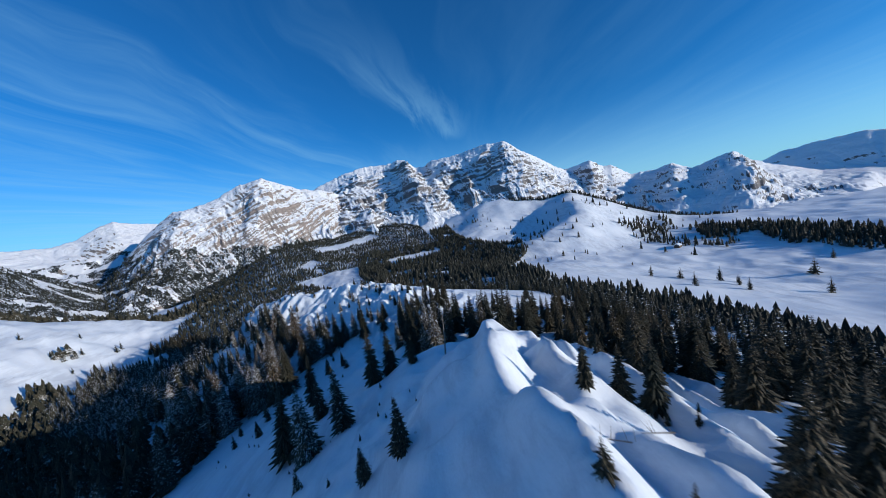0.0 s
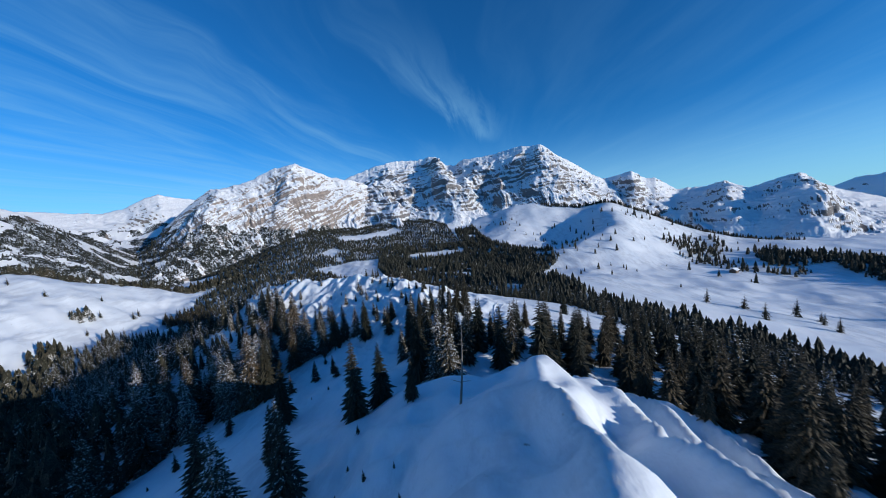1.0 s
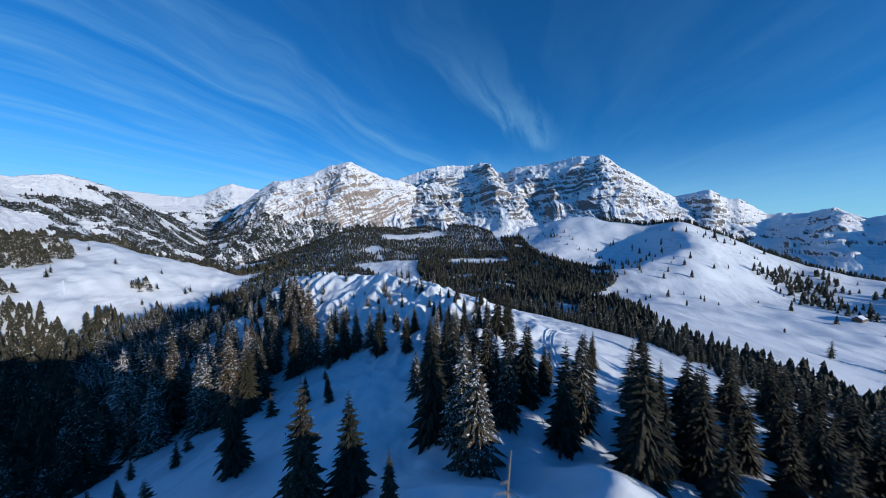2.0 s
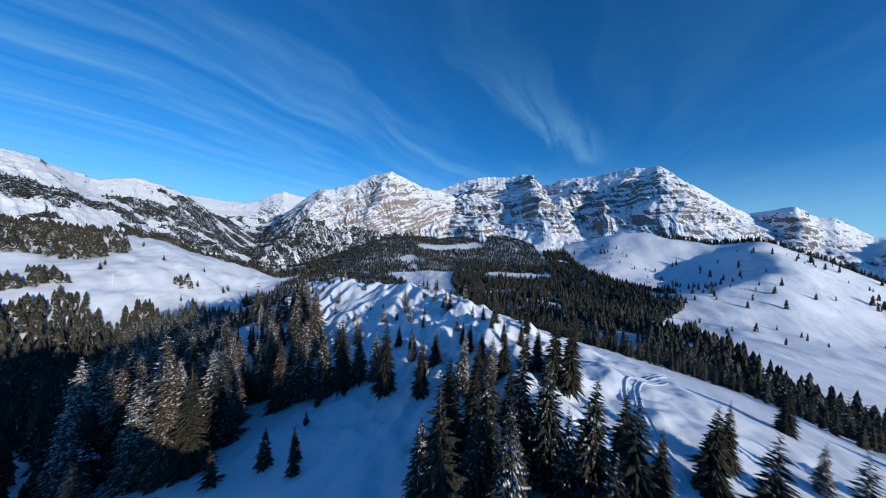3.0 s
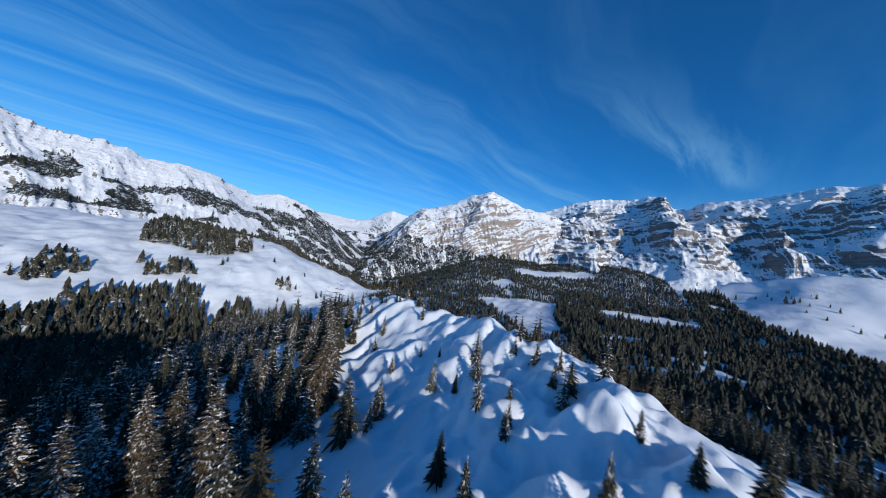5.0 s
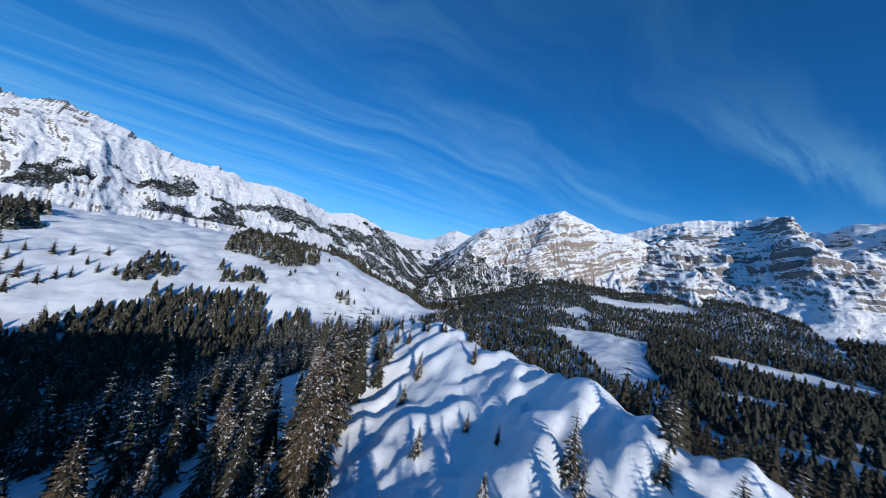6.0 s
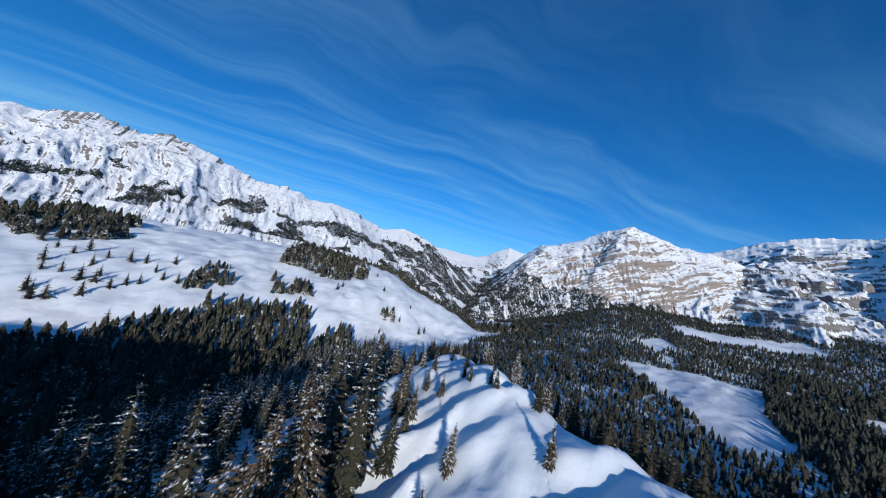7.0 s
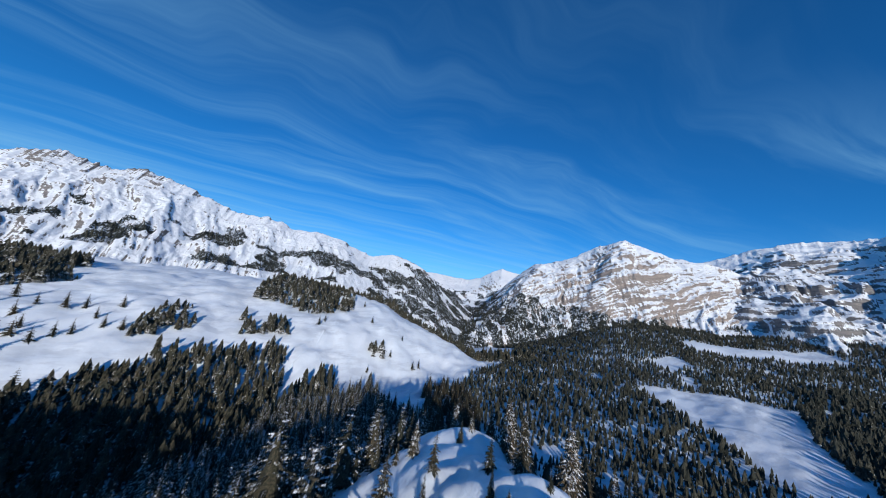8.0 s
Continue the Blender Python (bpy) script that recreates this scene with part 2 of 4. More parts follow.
# Spines of the hills: x, y, crest height, steepness to the left and to the right of the line
RIDGE = [(20, -260, 2, .9, .4), (2, -120, 2, 1.1, .4), (1, -40, -5, 1.1, .4), (5, 0, -8.2, 1.1, .4), (9.6, 15, -13.4, .8, .6),
         (11.2, 29, -19.3, .2, .6), (12, 46, -29, .1, .1), (7, 72, -31, .12, .0), (4, 98, -28.5, .3, .0), (-6, 116, -24.5, .55, .3),
         (-19, 132, -23, .75, .7), (-45, 146, -23, .9, .8), (-68, 152, -23.8, 1.0, .8), (-91, 162, -26, 1.0, .8), (-105, 171, -34, .9, .8), (-125, 185, -52, .6, .6), (-165, 220, -80, .3, .3)]
LEFT_HILL = [(-1000, -400, 10, .05, .03), (-700, -80, -6, .08, .05), (-520, 100, -9, .2, .06), (-430, 210, -8, .4, .10), (-360, 285, -17, .5, .30),
             (-302, 345, -50, .5, .5), (-268, 390, -76, .5, .5), (-235, 440, -110, .5, .5)]
RIGHT_HILL = [(60, 760, -10, .3, .3), (139, 690, 6, .35, .5), (225, 665, 30, .35, .55), (262, 650, 33, .35, .55), (325, 620, 20, .35, .5), (435, 549, -19, .35, .45),
              (505, 484, -52, .3, .3), (570, 430, -68, .3, .25), (760, 320, -92, .3, .2)]
ALP_SPUR = [(405, 640, 0, 80, 44), (388, 575, 22, 85, 46), (352, 500, 44, 80, 46), (322, 445, 46, 80, 46), (272, 412, 36, 80, 44), (205, 375, 18, 75, 42), (165, 330, 0, 80, 40)]
ALP_RIB = [(240, 660, 0, 90, 60), (200, 610, 5, 90, 60), (150, 565, 6, 90, 60), (110, 525, 3, 90, 60), (85, 490, 0, 90, 60)]
WOOD_SPUR = [(60, 860, 30, .25, .25), (-20, 800, 24, .25, .25), (-130, 735, 4, .25, .25), (-229, 670, 4, .3, .25), (-330, 690, -30, .3, .25), (-480, 700, -75, .3, .25)]


def spine(x, y, rows):
    """Distance to the line (left is negative), and crest height and steepness of the line near by."""
    best, side = np.full(x.shape, 1e18), np.ones(x.shape)
    total = np.zeros(x.shape)
    out = [np.zeros(x.shape) for _ in range(3)]
    for a, b in zip(rows[:-1], rows[1:]):
        ex, ey = b[0] - a[0], b[1] - a[1]
        t = np.clip(((x - a[0]) * ex + (y - a[1]) * ey) / (ex * ex + ey * ey), 0, 1)
        dx, dy = x - a[0] - t * ex, y - a[1] - t * ey
        d2 = dx * dx + dy * dy
        near = d2 < best
        best = np.where(near, d2, best)
        side = np.where(near, np.where(ex * dy - ey * dx > 0, -1.0, 1.0), side)
        weight = 1 / (d2 + 4.0) ** 3
        total += weight
        for i in range(3):
            out[i] += weight * (a[i + 2] + t * (b[i + 2] - a[i + 2]))
    return side * np.sqrt(best), out[0] / total, out[1] / total, out[2] / total


def land(x, y):
    """Height of the smooth land without its small forms."""
    base = -74 + 17 * np.exp(-((x + 80) / 190) ** 2 - ((y - 400) / 120) ** 2) - 14 * np.exp(-((x - 330) / 160) ** 2 - ((y - 170) / 160) ** 2) \
        + 22 * np.exp(-((x - 90) / 130) ** 2 - ((y - 210) / 110) ** 2)
    # main ridge with the drone's way above it
    d, z, left, right = spine(x, y, RIDGE)
    soft = np.sqrt(d * d + 9) - 3
    steep = np.where(d < 0, left, right)
    main = z - steep * 22 * (1 - np.exp(-soft / 26)) - 0.12 * soft - 0.0011 * soft * soft
    # hills round it
    d, z, left, right = spine(x, y, LEFT_HILL)
    soft = np.sqrt(d * d + 400) - 20
    hill = z - np.where(d > 0, right, left) * soft - 0.0002 * soft * soft
    d, z, left, right = spine(x, y, RIGHT_HILL)
    soft = np.sqrt(d * d + 225) - 15
    steep = np.where(d > 0, right, left)
    alp = z - steep * 110 * (1 - np.exp(-soft / 90)) - 0.1 * soft
    # a spur on its front, steep on one side
    d, z, left, right = spine(x, y, ALP_SPUR)
    alp = alp + z * np.exp(-(d / np.where(d < 0, left, right)) ** 2)
    alp = alp - 17 * np.exp(-((x - 238) / 70) ** 2 - ((y - 520) / 72) ** 2)
    d, z, left, right = spine(x, y, ALP_RIB)
    alp = alp + z * np.exp(-(d / np.where(d < 0, left, right)) ** 2)
    d, z, left, right = spine(x, y, WOOD_SPUR)
    spur = z - 0.25 * (np.sqrt(d * d + 900) - 30)
    return smooth_max(smooth_max(smooth_max(base, spur, 16), alp, 10), smooth_max(main, hill, 8), 6)

def ground_height(x, y):
    """The land with its bumps, wind ribs and drifts."""
    z = land(x, y)
    far = np.hypot(x + 20, y - 70)
    near = 1 - step(190, 330, far)
    d, _, _, _ = spine(x, y, RIDGE)
    crest = np.exp(-(d / 34) ** 2)
    # rounded humps along the ridge
    hump = fbm(x / 13, y / 13, 3, 11)
    z = z + near * crest * 1.9 * hump
    # snow-covered ribs running down the first shoulder side by side, with sharp edges
    u = (d + 2.3 * fbm(x / 13, y / 17, 3, 23)) / 6.6 + 0.5
    part = u - np.floor(u)
    # gentle on the sunny side, hollow and steep on the shaded one
    rib = np.where(part < 0.42, (part / 0.42) ** 1.6, ((1 - part) / 0.58) ** 1.0)
    rib = 1 - (np.sqrt((1 - rib) ** 2 + 0.006) - 0.077)
    first = step(-5.5, -1, d) * (1 - step(28, 44, d)) * step(-60, -30, y) * (1 - step(24, 38, y))
    z = z + first * (3.2 * rib - 1.5) * (0.85 + 0.6 * fbm(x / 16, y / 13, 2, 25)) + first * 0.6 * (ridged(x / 9 + 0.4, y / 11, 2, 27) - 0.5)
    # the sunny side falls away from the first crest
    z = z - 2.4 * step(0.3, 10, d) * step(-60, -30, y) * (1 - step(14, 30, y)) * (1 - step(30, 44, d))
    # ribs across the dome
    dome = np.exp(-((x + 62) / 30) ** 2 - ((y - 142) / 24) ** 2)
    u = (-0.70 * x + 0.72 * y) / 6.4 + 0.8 * fbm(x / 17, y / 17, 3, 31)
    rib = 1 - np.abs(2 * (u - np.floor(u)) - 1)
    z = z + dome * 1.7 * (rib ** 1.5 - 0.4) * (0.75 + 0.6 * fbm(x / 20, y / 20, 2, 37))
    # rounded mounds on the near side of the dome
    mounds = np.exp(-((x + 14) / 26) ** 2 - ((y - 107) / 25) ** 2)
    z = z + mounds * 1.7 * (ridged(x / 12, y / 12, 3, 35) - 0.4) + mounds * 2.4 * np.clip(fbm(x / 6.5, y / 6.5, 2, 36), 0, 1)
    # drifts heaped round stumps and rocks on its sunny flank
    flank = np.exp(-((x + 28) / 26) ** 2 - ((y - 134) / 17) ** 2)
    z = z + flank * 2.6 * (np.clip(fbm(x / 6.5, y / 6.5, 3, 39) + 0.15, 0, 1) ** 0.8)
    z = z + near * 0.25 * fbm(x / 4, y / 4, 3, 41) * (0.3 + crest)
    # softly rolling pastures
    z = z + (1 - near * 0.7) * step(60, 200, far) * (2.6 * fbm(x / 60, y / 60, 2, 51) + 1.0 * (ridged(x / 46, y / 46, 2, 57) - 0.5) + (0.6 * fbm(x / 14, y / 14, 3, 53) + 0.45 * (ridged(x / 11, y / 17, 2, 59) - 0.5)) * (1 - step(400, 700, far)) * (1 - 0.7 * step(100, 200, x)))
    # small terraces on the grazed hill, long drifts on the alp
    z = z + step(170, 240, -x) * (1 - step(450, 650, far)) * (1.3 * (ridged((0.8 * x + 0.6 * y) / 11, (0.8 * y - 0.6 * x) / 46, 2, 61) - 0.5) + 0.7 * fbm(x / 22, y / 22, 2, 63))
    z = z + step(110, 180, x) * (1 - step(520, 700, far)) * 1.5 * (ridged((0.5 * x + 0.86 * y) / 34, (0.5 * y - 0.86 * x) / 120, 2, 65) - 0.5)
    return z


def build_ground():
    fine = np.radians(np.linspace(-118, 82, 600))
    rest = np.radians(np.concatenate([np.linspace(82, 114, 28)[1:], np.linspace(114.4, 184, 170), np.linspace(185, 242, 24)[:-1]]))
    az = np.concatenate([fine, rest])
    r = np.concatenate([np.linspace(0.02, 130, 190), np.geomspace(130.8, 900, 210), np.geomspace(920, 4600, 24)])
    a, rr = np.meshgrid(az, r)
    x, y = -20 + rr * np.sin(a), 70 + rr * np.cos(a)
    z = ground_height(x, y)
    fade = step(850, 1400, rr)
    z = z * (1 - fade) - 90 * fade
    verts = np.stack([x, y, z], -1).reshape(-1, 3)
    n, m = len(az), len(r)
    i, j = np.meshgrid(np.arange(m - 1), np.arange(n), indexing="ij")
    k = (j + 1) % n
    faces = np.stack([i * n + j, i * n + k, (i + 1) * n + k, (i + 1) * n + j], -1).reshape(-1, 4)[:, ::-1]
    made = mesh_object("ground", verts, faces, [SNOW])
    return tagged(made, "snow-covered alpine ridge, valleys and pastures", "ground", kind="structure")


build_ground()

# ---- mountains ----
# Skyline of each: bearing in degrees from the y axis, distance from the origin, angle of the crest above the horizontal
SNOWY_RANGE = [(-135, 900, 4), (-118, 860, 7), (-101, 830, 8.7), (-97.2, 815, 10.4), (-95, 800, 10.1), (-92.4, 785, 9.8), (-90.6, 775, 10.8), (-87, 755, 10.5),
               (-84.2, 740, 9.9), (-79.9, 735, 8.4), (-77, 730, 8.1), (-74.1, 725, 8.3), (-70.5, 720, 7.4), (-66.5, 725, 7.6), (-63.2, 735, 6.9),
               (-60.4, 745, 5.8), (-58.6, 750, 5.4), (-55.6, 760, 6.3), (-53.5, 780, 5.9), (-50.5, 800, 4.6), (-48, 830, 2.8), (-45, 860, 0.6), (-41, 900, -1.6), (-36, 930, -3.4), (-31, 950, -4.5)]
FAR_RIDGE = [(-62, 1290, 3.5), (-54, 1290, 4.8), (-50.5, 1290, 5.0), (-47.6, 1290, 4.7), (-44.5, 1290, 4.6), (-42.5, 1290, 5.2), (-40.4, 1290, 6.6), (-39.1, 1290, 7.1),
             (-36.7, 1290, 6.6), (-35.2, 1290, 6.4), (-31, 1290, 6.0), (-26, 1290, 4.0)]
ROSY_PEAK = [(-48, 900, -4.5), (-44, 900, -2.5), (-41, 905, 0.2), (-38, 910, 3.6), (-35.3, 920, 6.4), (-33.3, 930, 7.8), (-29.3, 940, 8.7), (-27, 945, 9.8), (-25, 950, 11.1),
             (-23, 950, 11.6), (-21, 950, 12.0), (-18.7, 960, 11.1), (-15.4, 980, 9.8), (-12.5, 1000, 9.4), (-8, 1040, 8.0), (-3, 1080, 6.0)]
MASSIF = [(-17, 1250, 7.0), (-14, 1250, 9.0), (-12.3, 1260, 9.8), (-8.6, 1300, 11.1), (-5.2, 1330, 12.1), (-2.3, 1360, 12.3), (2.1, 1390, 12.2), (4, 1390, 12.6), (5.8, 1380, 11.0),
          (7.4, 1360, 10.8), (9, 1340, 11.8), (12.6, 1300, 11.8), (18.6, 1230, 12.9), (23.2, 1190, 12.6), (25.4, 1190, 10.8), (28.9, 1210, 8.6), (31.7, 1240, 6.4), (35, 1270, 4.5), (40, 1300, 1)]
RIGHT_PEAKS = [(28, 1340, 3), (31.5, 1320, 5.6), (34, 1310, 5.8), (37.1, 1300, 6.3), (38.9, 1310, 4.9), (40.2, 1320, 4.8), (42.7, 1350, 2.7), (46, 1380, 2.7), (48, 1400, 3.1),
               (50.3, 1420, 1.8), (51.6, 1440, 2.0), (53.6, 1450, 2.5), (54.8, 1460, 2.4), (56.1, 1470, 1.7), (58, 1480, 0.6), (62, 1500, -1.2), (70, 1520, -2)]
FAR_RIGHT = [(52, 1750, 0.2), (57.3, 1750, 1.1), (58.6, 1750, 1.8), (61.9, 1750, 2.2), (64.9, 1750, 2.4), (67, 1750, 1.9), (72, 1750, 2.2), (80, 1750, 1.4), (95, 1750, 0.5)]


SIDES = {}


def mountain(name, crest, foot_r, foot_z, mat, label, rows=150, cell=0.11, relief=1.0, steps=0.0, seed=1, hollow=1.25, fine=2.0, grows=None, ribs=(), dip=0.1, jag=1.0, flutes=1.0, curl=40.0):
    """A mountain side from its foot to its crest, with buttresses, gullies, flutes and tilted ledges, and a slope behind.
    ribs: (bearing at the crest, bearing at the foot, height, half width on either side) of its great buttresses."""
    table = np.array(crest)
    az = np.arange(table[0, 0], table[-1, 0], cell)
    rc = np.interp(az, table[:, 0], table[:, 1])
    zc = rc * np.tan(np.radians(np.interp(az, table[:, 0], table[:, 2])))
    if not np.isscalar(foot_z):
        foot_z = np.interp(az, foot_z[0], foot_z[1])[None, :]
    # a broken crest: blocks, notches and teeth
    run = np.radians(az) * rc
    tall = np.clip((zc + 60) / 200, 0.15, 1)
    blocks = run / 48 + 0.9 * perlin(run / 70, run * 0 + 0.5, seed + 40)
    part = blocks - np.floor(blocks)
    teeth = 4.5 * np.clip(0.6 + 1.2 * fbm(run / 90, run * 0 + 0.7, 2, seed + 42), 0, 1.3) * (part ** 2 * (1 - step(0.82, 1.0, part)) - 0.25)
    teeth = jag * tall * (teeth + 2.6 * fbm(run / 22, run * 0 + 0.3, 4, seed + 41, 0.6))
    s = np.concatenate([np.linspace(-0.12, 1, rows), 1 + np.linspace(0.02, 0.8, 14)])
    a, ss = np.meshgrid(az, s)
    rc2, zc2 = np.broadcast_to(rc, a.shape), np.broadcast_to(zc, a.shape)
    up = np.clip(ss, 0, 1)
    r = foot_r + (rc2 - foot_r) * ss
    x, y = r * np.sin(np.radians(a)), r * np.cos(np.radians(a))
    rise = zc2 - foot_z
    z = foot_z + rise * np.where(ss > 0, np.maximum(up, 1e-4) ** hollow, ss) + teeth[None, :] * up ** 7
    body = np.sin(np.pi * up) ** 0.6 * (1 - 0.5 * up ** 2)
    size = np.clip(rise, 20, 400)
    arc = np.radians(a) * 1000
    warp = curl * fbm(arc / 130, r / 130, 3, seed + 5)
    spurs = ridged((arc + warp + 0.25 * r) / 170, r / 500, 2, seed) - 0.5
    gully = ridged((arc + 1.1 * warp + 0.45 * r) / 58, r / 200, 3, seed + 3) - 0.6
    z = z + relief * body * size * (0.09 * spurs + 0.035 * gully + 0.0015 * curl * fbm(x / 120, y / 120, 4, seed + 9))
    for top, foot, height, left, right in ribs:
        d = np.radians(a - top * up - foot * (1 - up)) * r + 14 * fbm(arc / 60, r / 60, 3, seed + 12)
        z = z + height * np.sin(np.pi * up) ** 0.8 * np.exp(-(np.abs(d) / np.where(d < 0, left, right)) ** 1.3)
    # narrow flutes where snow slides down
    sharp = ridged((arc + 0.7 * warp + 0.3 * r) / 21, r / 170, 3, seed + 14, 0.6) - 0.7
    z = z + flutes * 3.0 * sharp * np.clip(body * 1.4, 0, 1) * np.clip(0.6 + fbm(arc / 110, r / 110, 2, seed + 15), 0.1, 1.2)
    if steps:
        # ledges follow tilted beds of uneven thickness
        bed = z - dip * arc + 11 * fbm(arc / 120, r / 120, 3, seed + 20)
        for thick, share in ((34.0, 0.42), (14.0, 0.55), (7.0, 0.5)):
            q = bed / thick + 0.6 * perlin(bed / (thick * 2.7), arc / 500, seed + 21)
            part = q - np.floor(q)
            patch = np.clip(0.55 + 1.1 * fbm(arc / 110 + thick, r / 110, 3, seed + 22), 0.05, 1)
            z = z + steps * share * patch * (step(0.62, 0.95, part) - part) * thick * np.clip(body * 1.2, 0.3, 1)
    z = z + relief * fine * fbm(arc / 13, r / 20, 4, seed + 30, 0.6) * np.clip(0.3 + body, 0, 1)
    z = np.where(ss > 1, z - np.maximum(ss - 1, 0) * (rise * 0.9 + 60), z)
    # both ends run out below the ground
    ends = np.minimum(a - table[0, 0], table[-1, 0] - a)
    z = z - 160 * (1 - step(0, 5, ends)) * (1 - step(0.6, 1.0, ss))
    SIDES[name] = (x[:rows], y[:rows], z[:rows])
    n, m = len(az), len(s)
    verts = np.stack([x, y, z], -1).reshape(-1, 3)
    i, j = np.meshgrid(np.arange(m - 1), np.arange(n - 1), indexing="ij")
    faces = np.stack([i * n + j, i * n + j + 1, (i + 1) * n + j + 1, (i + 1) * n + j], -1).reshape(-1, 4)[:, ::-1]
    made = mesh_object(name, verts, faces, [mat, WOODED])
    if grows:
        # woods cover whole faces of the slope
        mid = verts[faces].mean(axis=1)
        made.data.polygons.foreach_set("material_index", grows(mid[:, 0], mid[:, 1], mid[:, 2]).astype(np.int32))
    return tagged(made, label, "mountain", kind="structure")


def peak_woods(x, y, z):
    return (z + 26 * fbm(x / 50, y / 50, 4, 83) < -6 - 0.06 * x) & (fbm(np.arctan2(x, y) * 46 + np.hypot(x, y) / 40, np.hypot(x, y) / 45, 5, 84, 0.65) < 0.30)


def range_woods(x, y, z):
    patches = (fbm(x / 52, y / 52, 5, 85) > 0.33 - 0.25 * step(-60, 160, y)) & (z > 2) & (z + 20 * fbm(x / 40, y / 40, 2, 90) < 52)
    valley = (z + 34 * fbm(x / 60, y / 60, 5, 86) < -8 + 0.42 * (y - 300)) & (fbm(x / 40, y / 40, 5, 87) < 0.2)
    return patches | valley


def far_woods(x, y, z):
    return (z + 40 * fbm(x / 90, y / 90, 5, 88) < 42) & (fbm(x / 70, y / 70, 5, 89) < 0.18)


mountain("mountain_1", SNOWY_RANGE, 430, ((-135, -60, -49, -31), (-40, -40, -92, -120)), ALP, "broad snow-covered mountain side with rock outcrops and dark wood patches", 170, 0.15, 0.8, 0.15, 3, 1.1, 1.2, range_woods, (), 0.0, 1.4, 0.55, 12.0)
mountain("mountain_2", FAR_RIDGE, 800, -70, VALLEY, "distant snowy ridge closing the wooded valley", 110, 0.14, 0.6, 0.25, 13, 1.3, 1.5, far_woods, (), 0.2, 0.6)
mountain("mountain_3", ROSY_PEAK, 640, -60, ROSE, "rocky peak with rosy limestone bands and snow", 180, 0.10, 0.8, 0.45, 23, 1.05, 1.6, peak_woods, [(-21, -24, 42, 60, 70), (-31, -37, 30, 50, 60)], 0.42, 0.8)
mountain("mountain_4", MASSIF, 660, -25, CLIFF, "layered limestone massif with snow on its ledges", 230, 0.10, 0.9, 0.75, 33, 1.15, 1.4, None, [(2.6, 7.5, 62, 75, 60), (12.5, 8.5, 26, 40, 60), (24.3, 27, 52, 110, 55), (-8, -9, 20, 50, 70)], 0.10, 1.0)
mountain("mountain_5", RIGHT_PEAKS, 800, -90, PEAKS, "chain of small snowy limestone peaks", 150, 0.12, 1.0, 0.8, 43, 1.4, 1.6, None, [(37, 38, 45, 70, 40), (48, 49, 40, 80, 45), (54, 57, 75, 110, 45)], 0.05, 0.9)
mountain("mountain_6", FAR_RIGHT, 1500, -110, PEAKS, "far snowy mountain with rocky face", 60, 0.2, 0.8, 0.5, 53, 1.0)


# ---- spruces ----
def crown_mesh(name, seed, whorls, arms, segments, width, needles):
    """A spruce crown 1 m high: whorls of drooping, ragged boughs."""
    rng = random.Random(seed)
    verts, faces = [], []
    for w in range(whorls):
        u = 0.07 + 0.91 * (w / (whorls - 1)) ** 0.92
        reach = width * ((1 - u) ** 0.8 + 0.03) * rng.uniform(0.8, 1.15)
        turn = rng.uniform(0, 6.28)
        count = max(4, int(arms * (0.55 + 0.6 * (1 - u)))) if segments > 1 else arms
        for b in range(count):
            ang = turn + 6.283 * b / count + rng.uniform(-0.25, 0.25)
            length = reach * rng.uniform(0.65, 1.15)
            droop = rng.uniform(0.25, 0.6) * (1.1 - u)
            lift = rng.uniform(0.0, 0.1)
            cs, sn = math.cos(ang), math.sin(ang)
            half = length * (rng.uniform(0.15, 0.25) if segments > 1 else rng.uniform(0.37, 0.58))
            z0 = u + rng.uniform(-0.012, 0.012)
            base = len(verts)
            for k in range(segments + 1):
                f = k / segments
                rad = length * f
                z = z0 + lift * length * math.sin(3.1 * f) - droop * length * f * f
                wide = half * (math.sin(3.0 * min(1, f * 0.9 + 0.12)) ** 0.8) * rng.uniform(0.6, 1.2)
                sag = wide * rng.uniform(0.5, 0.9)
                verts.append((rad * cs, rad * sn, z))
                verts.append((rad * cs - wide * sn, rad * sn + wide * cs, z - sag))
                verts.append((rad * cs + wide * sn, rad * sn - wide * cs, z - sag))
            for k in range(segments):
                o = base + 3 * k
                faces += [(o, o + 3, o + 4, o + 1), (o, o + 2, o + 5, o + 3)]
            verts.append((verts[base + 3 * segments][0] * 1.06, verts[base + 3 * segments][1] * 1.06, verts[base + 3 * segments][2] - 0.012))
            o, tip = base + 3 * segments, len(verts) - 1
            faces += [(o, tip, o + 1), (o, o + 2, tip)]
    # dense inner twigs
    base = len(verts)
    for k in range(9):
        a = 6.283 * k / 9
        rad = width * (rng.uniform(0.20, 0.36) if segments > 1 else rng.uniform(0.4, 0.6))
        verts.append((rad * math.cos(a), rad * math.sin(a), rng.uniform(0.07, 0.13)))
    verts.append((0, 0, 0.8))
    faces += [(base + k, base + (k + 1) % 9, base + 9) for k in range(9)]
    data = bpy.data.meshes.new(name)
    data.from_pydata(verts, [], faces)
    data.materials.append(needles)
    data.update()
    return data


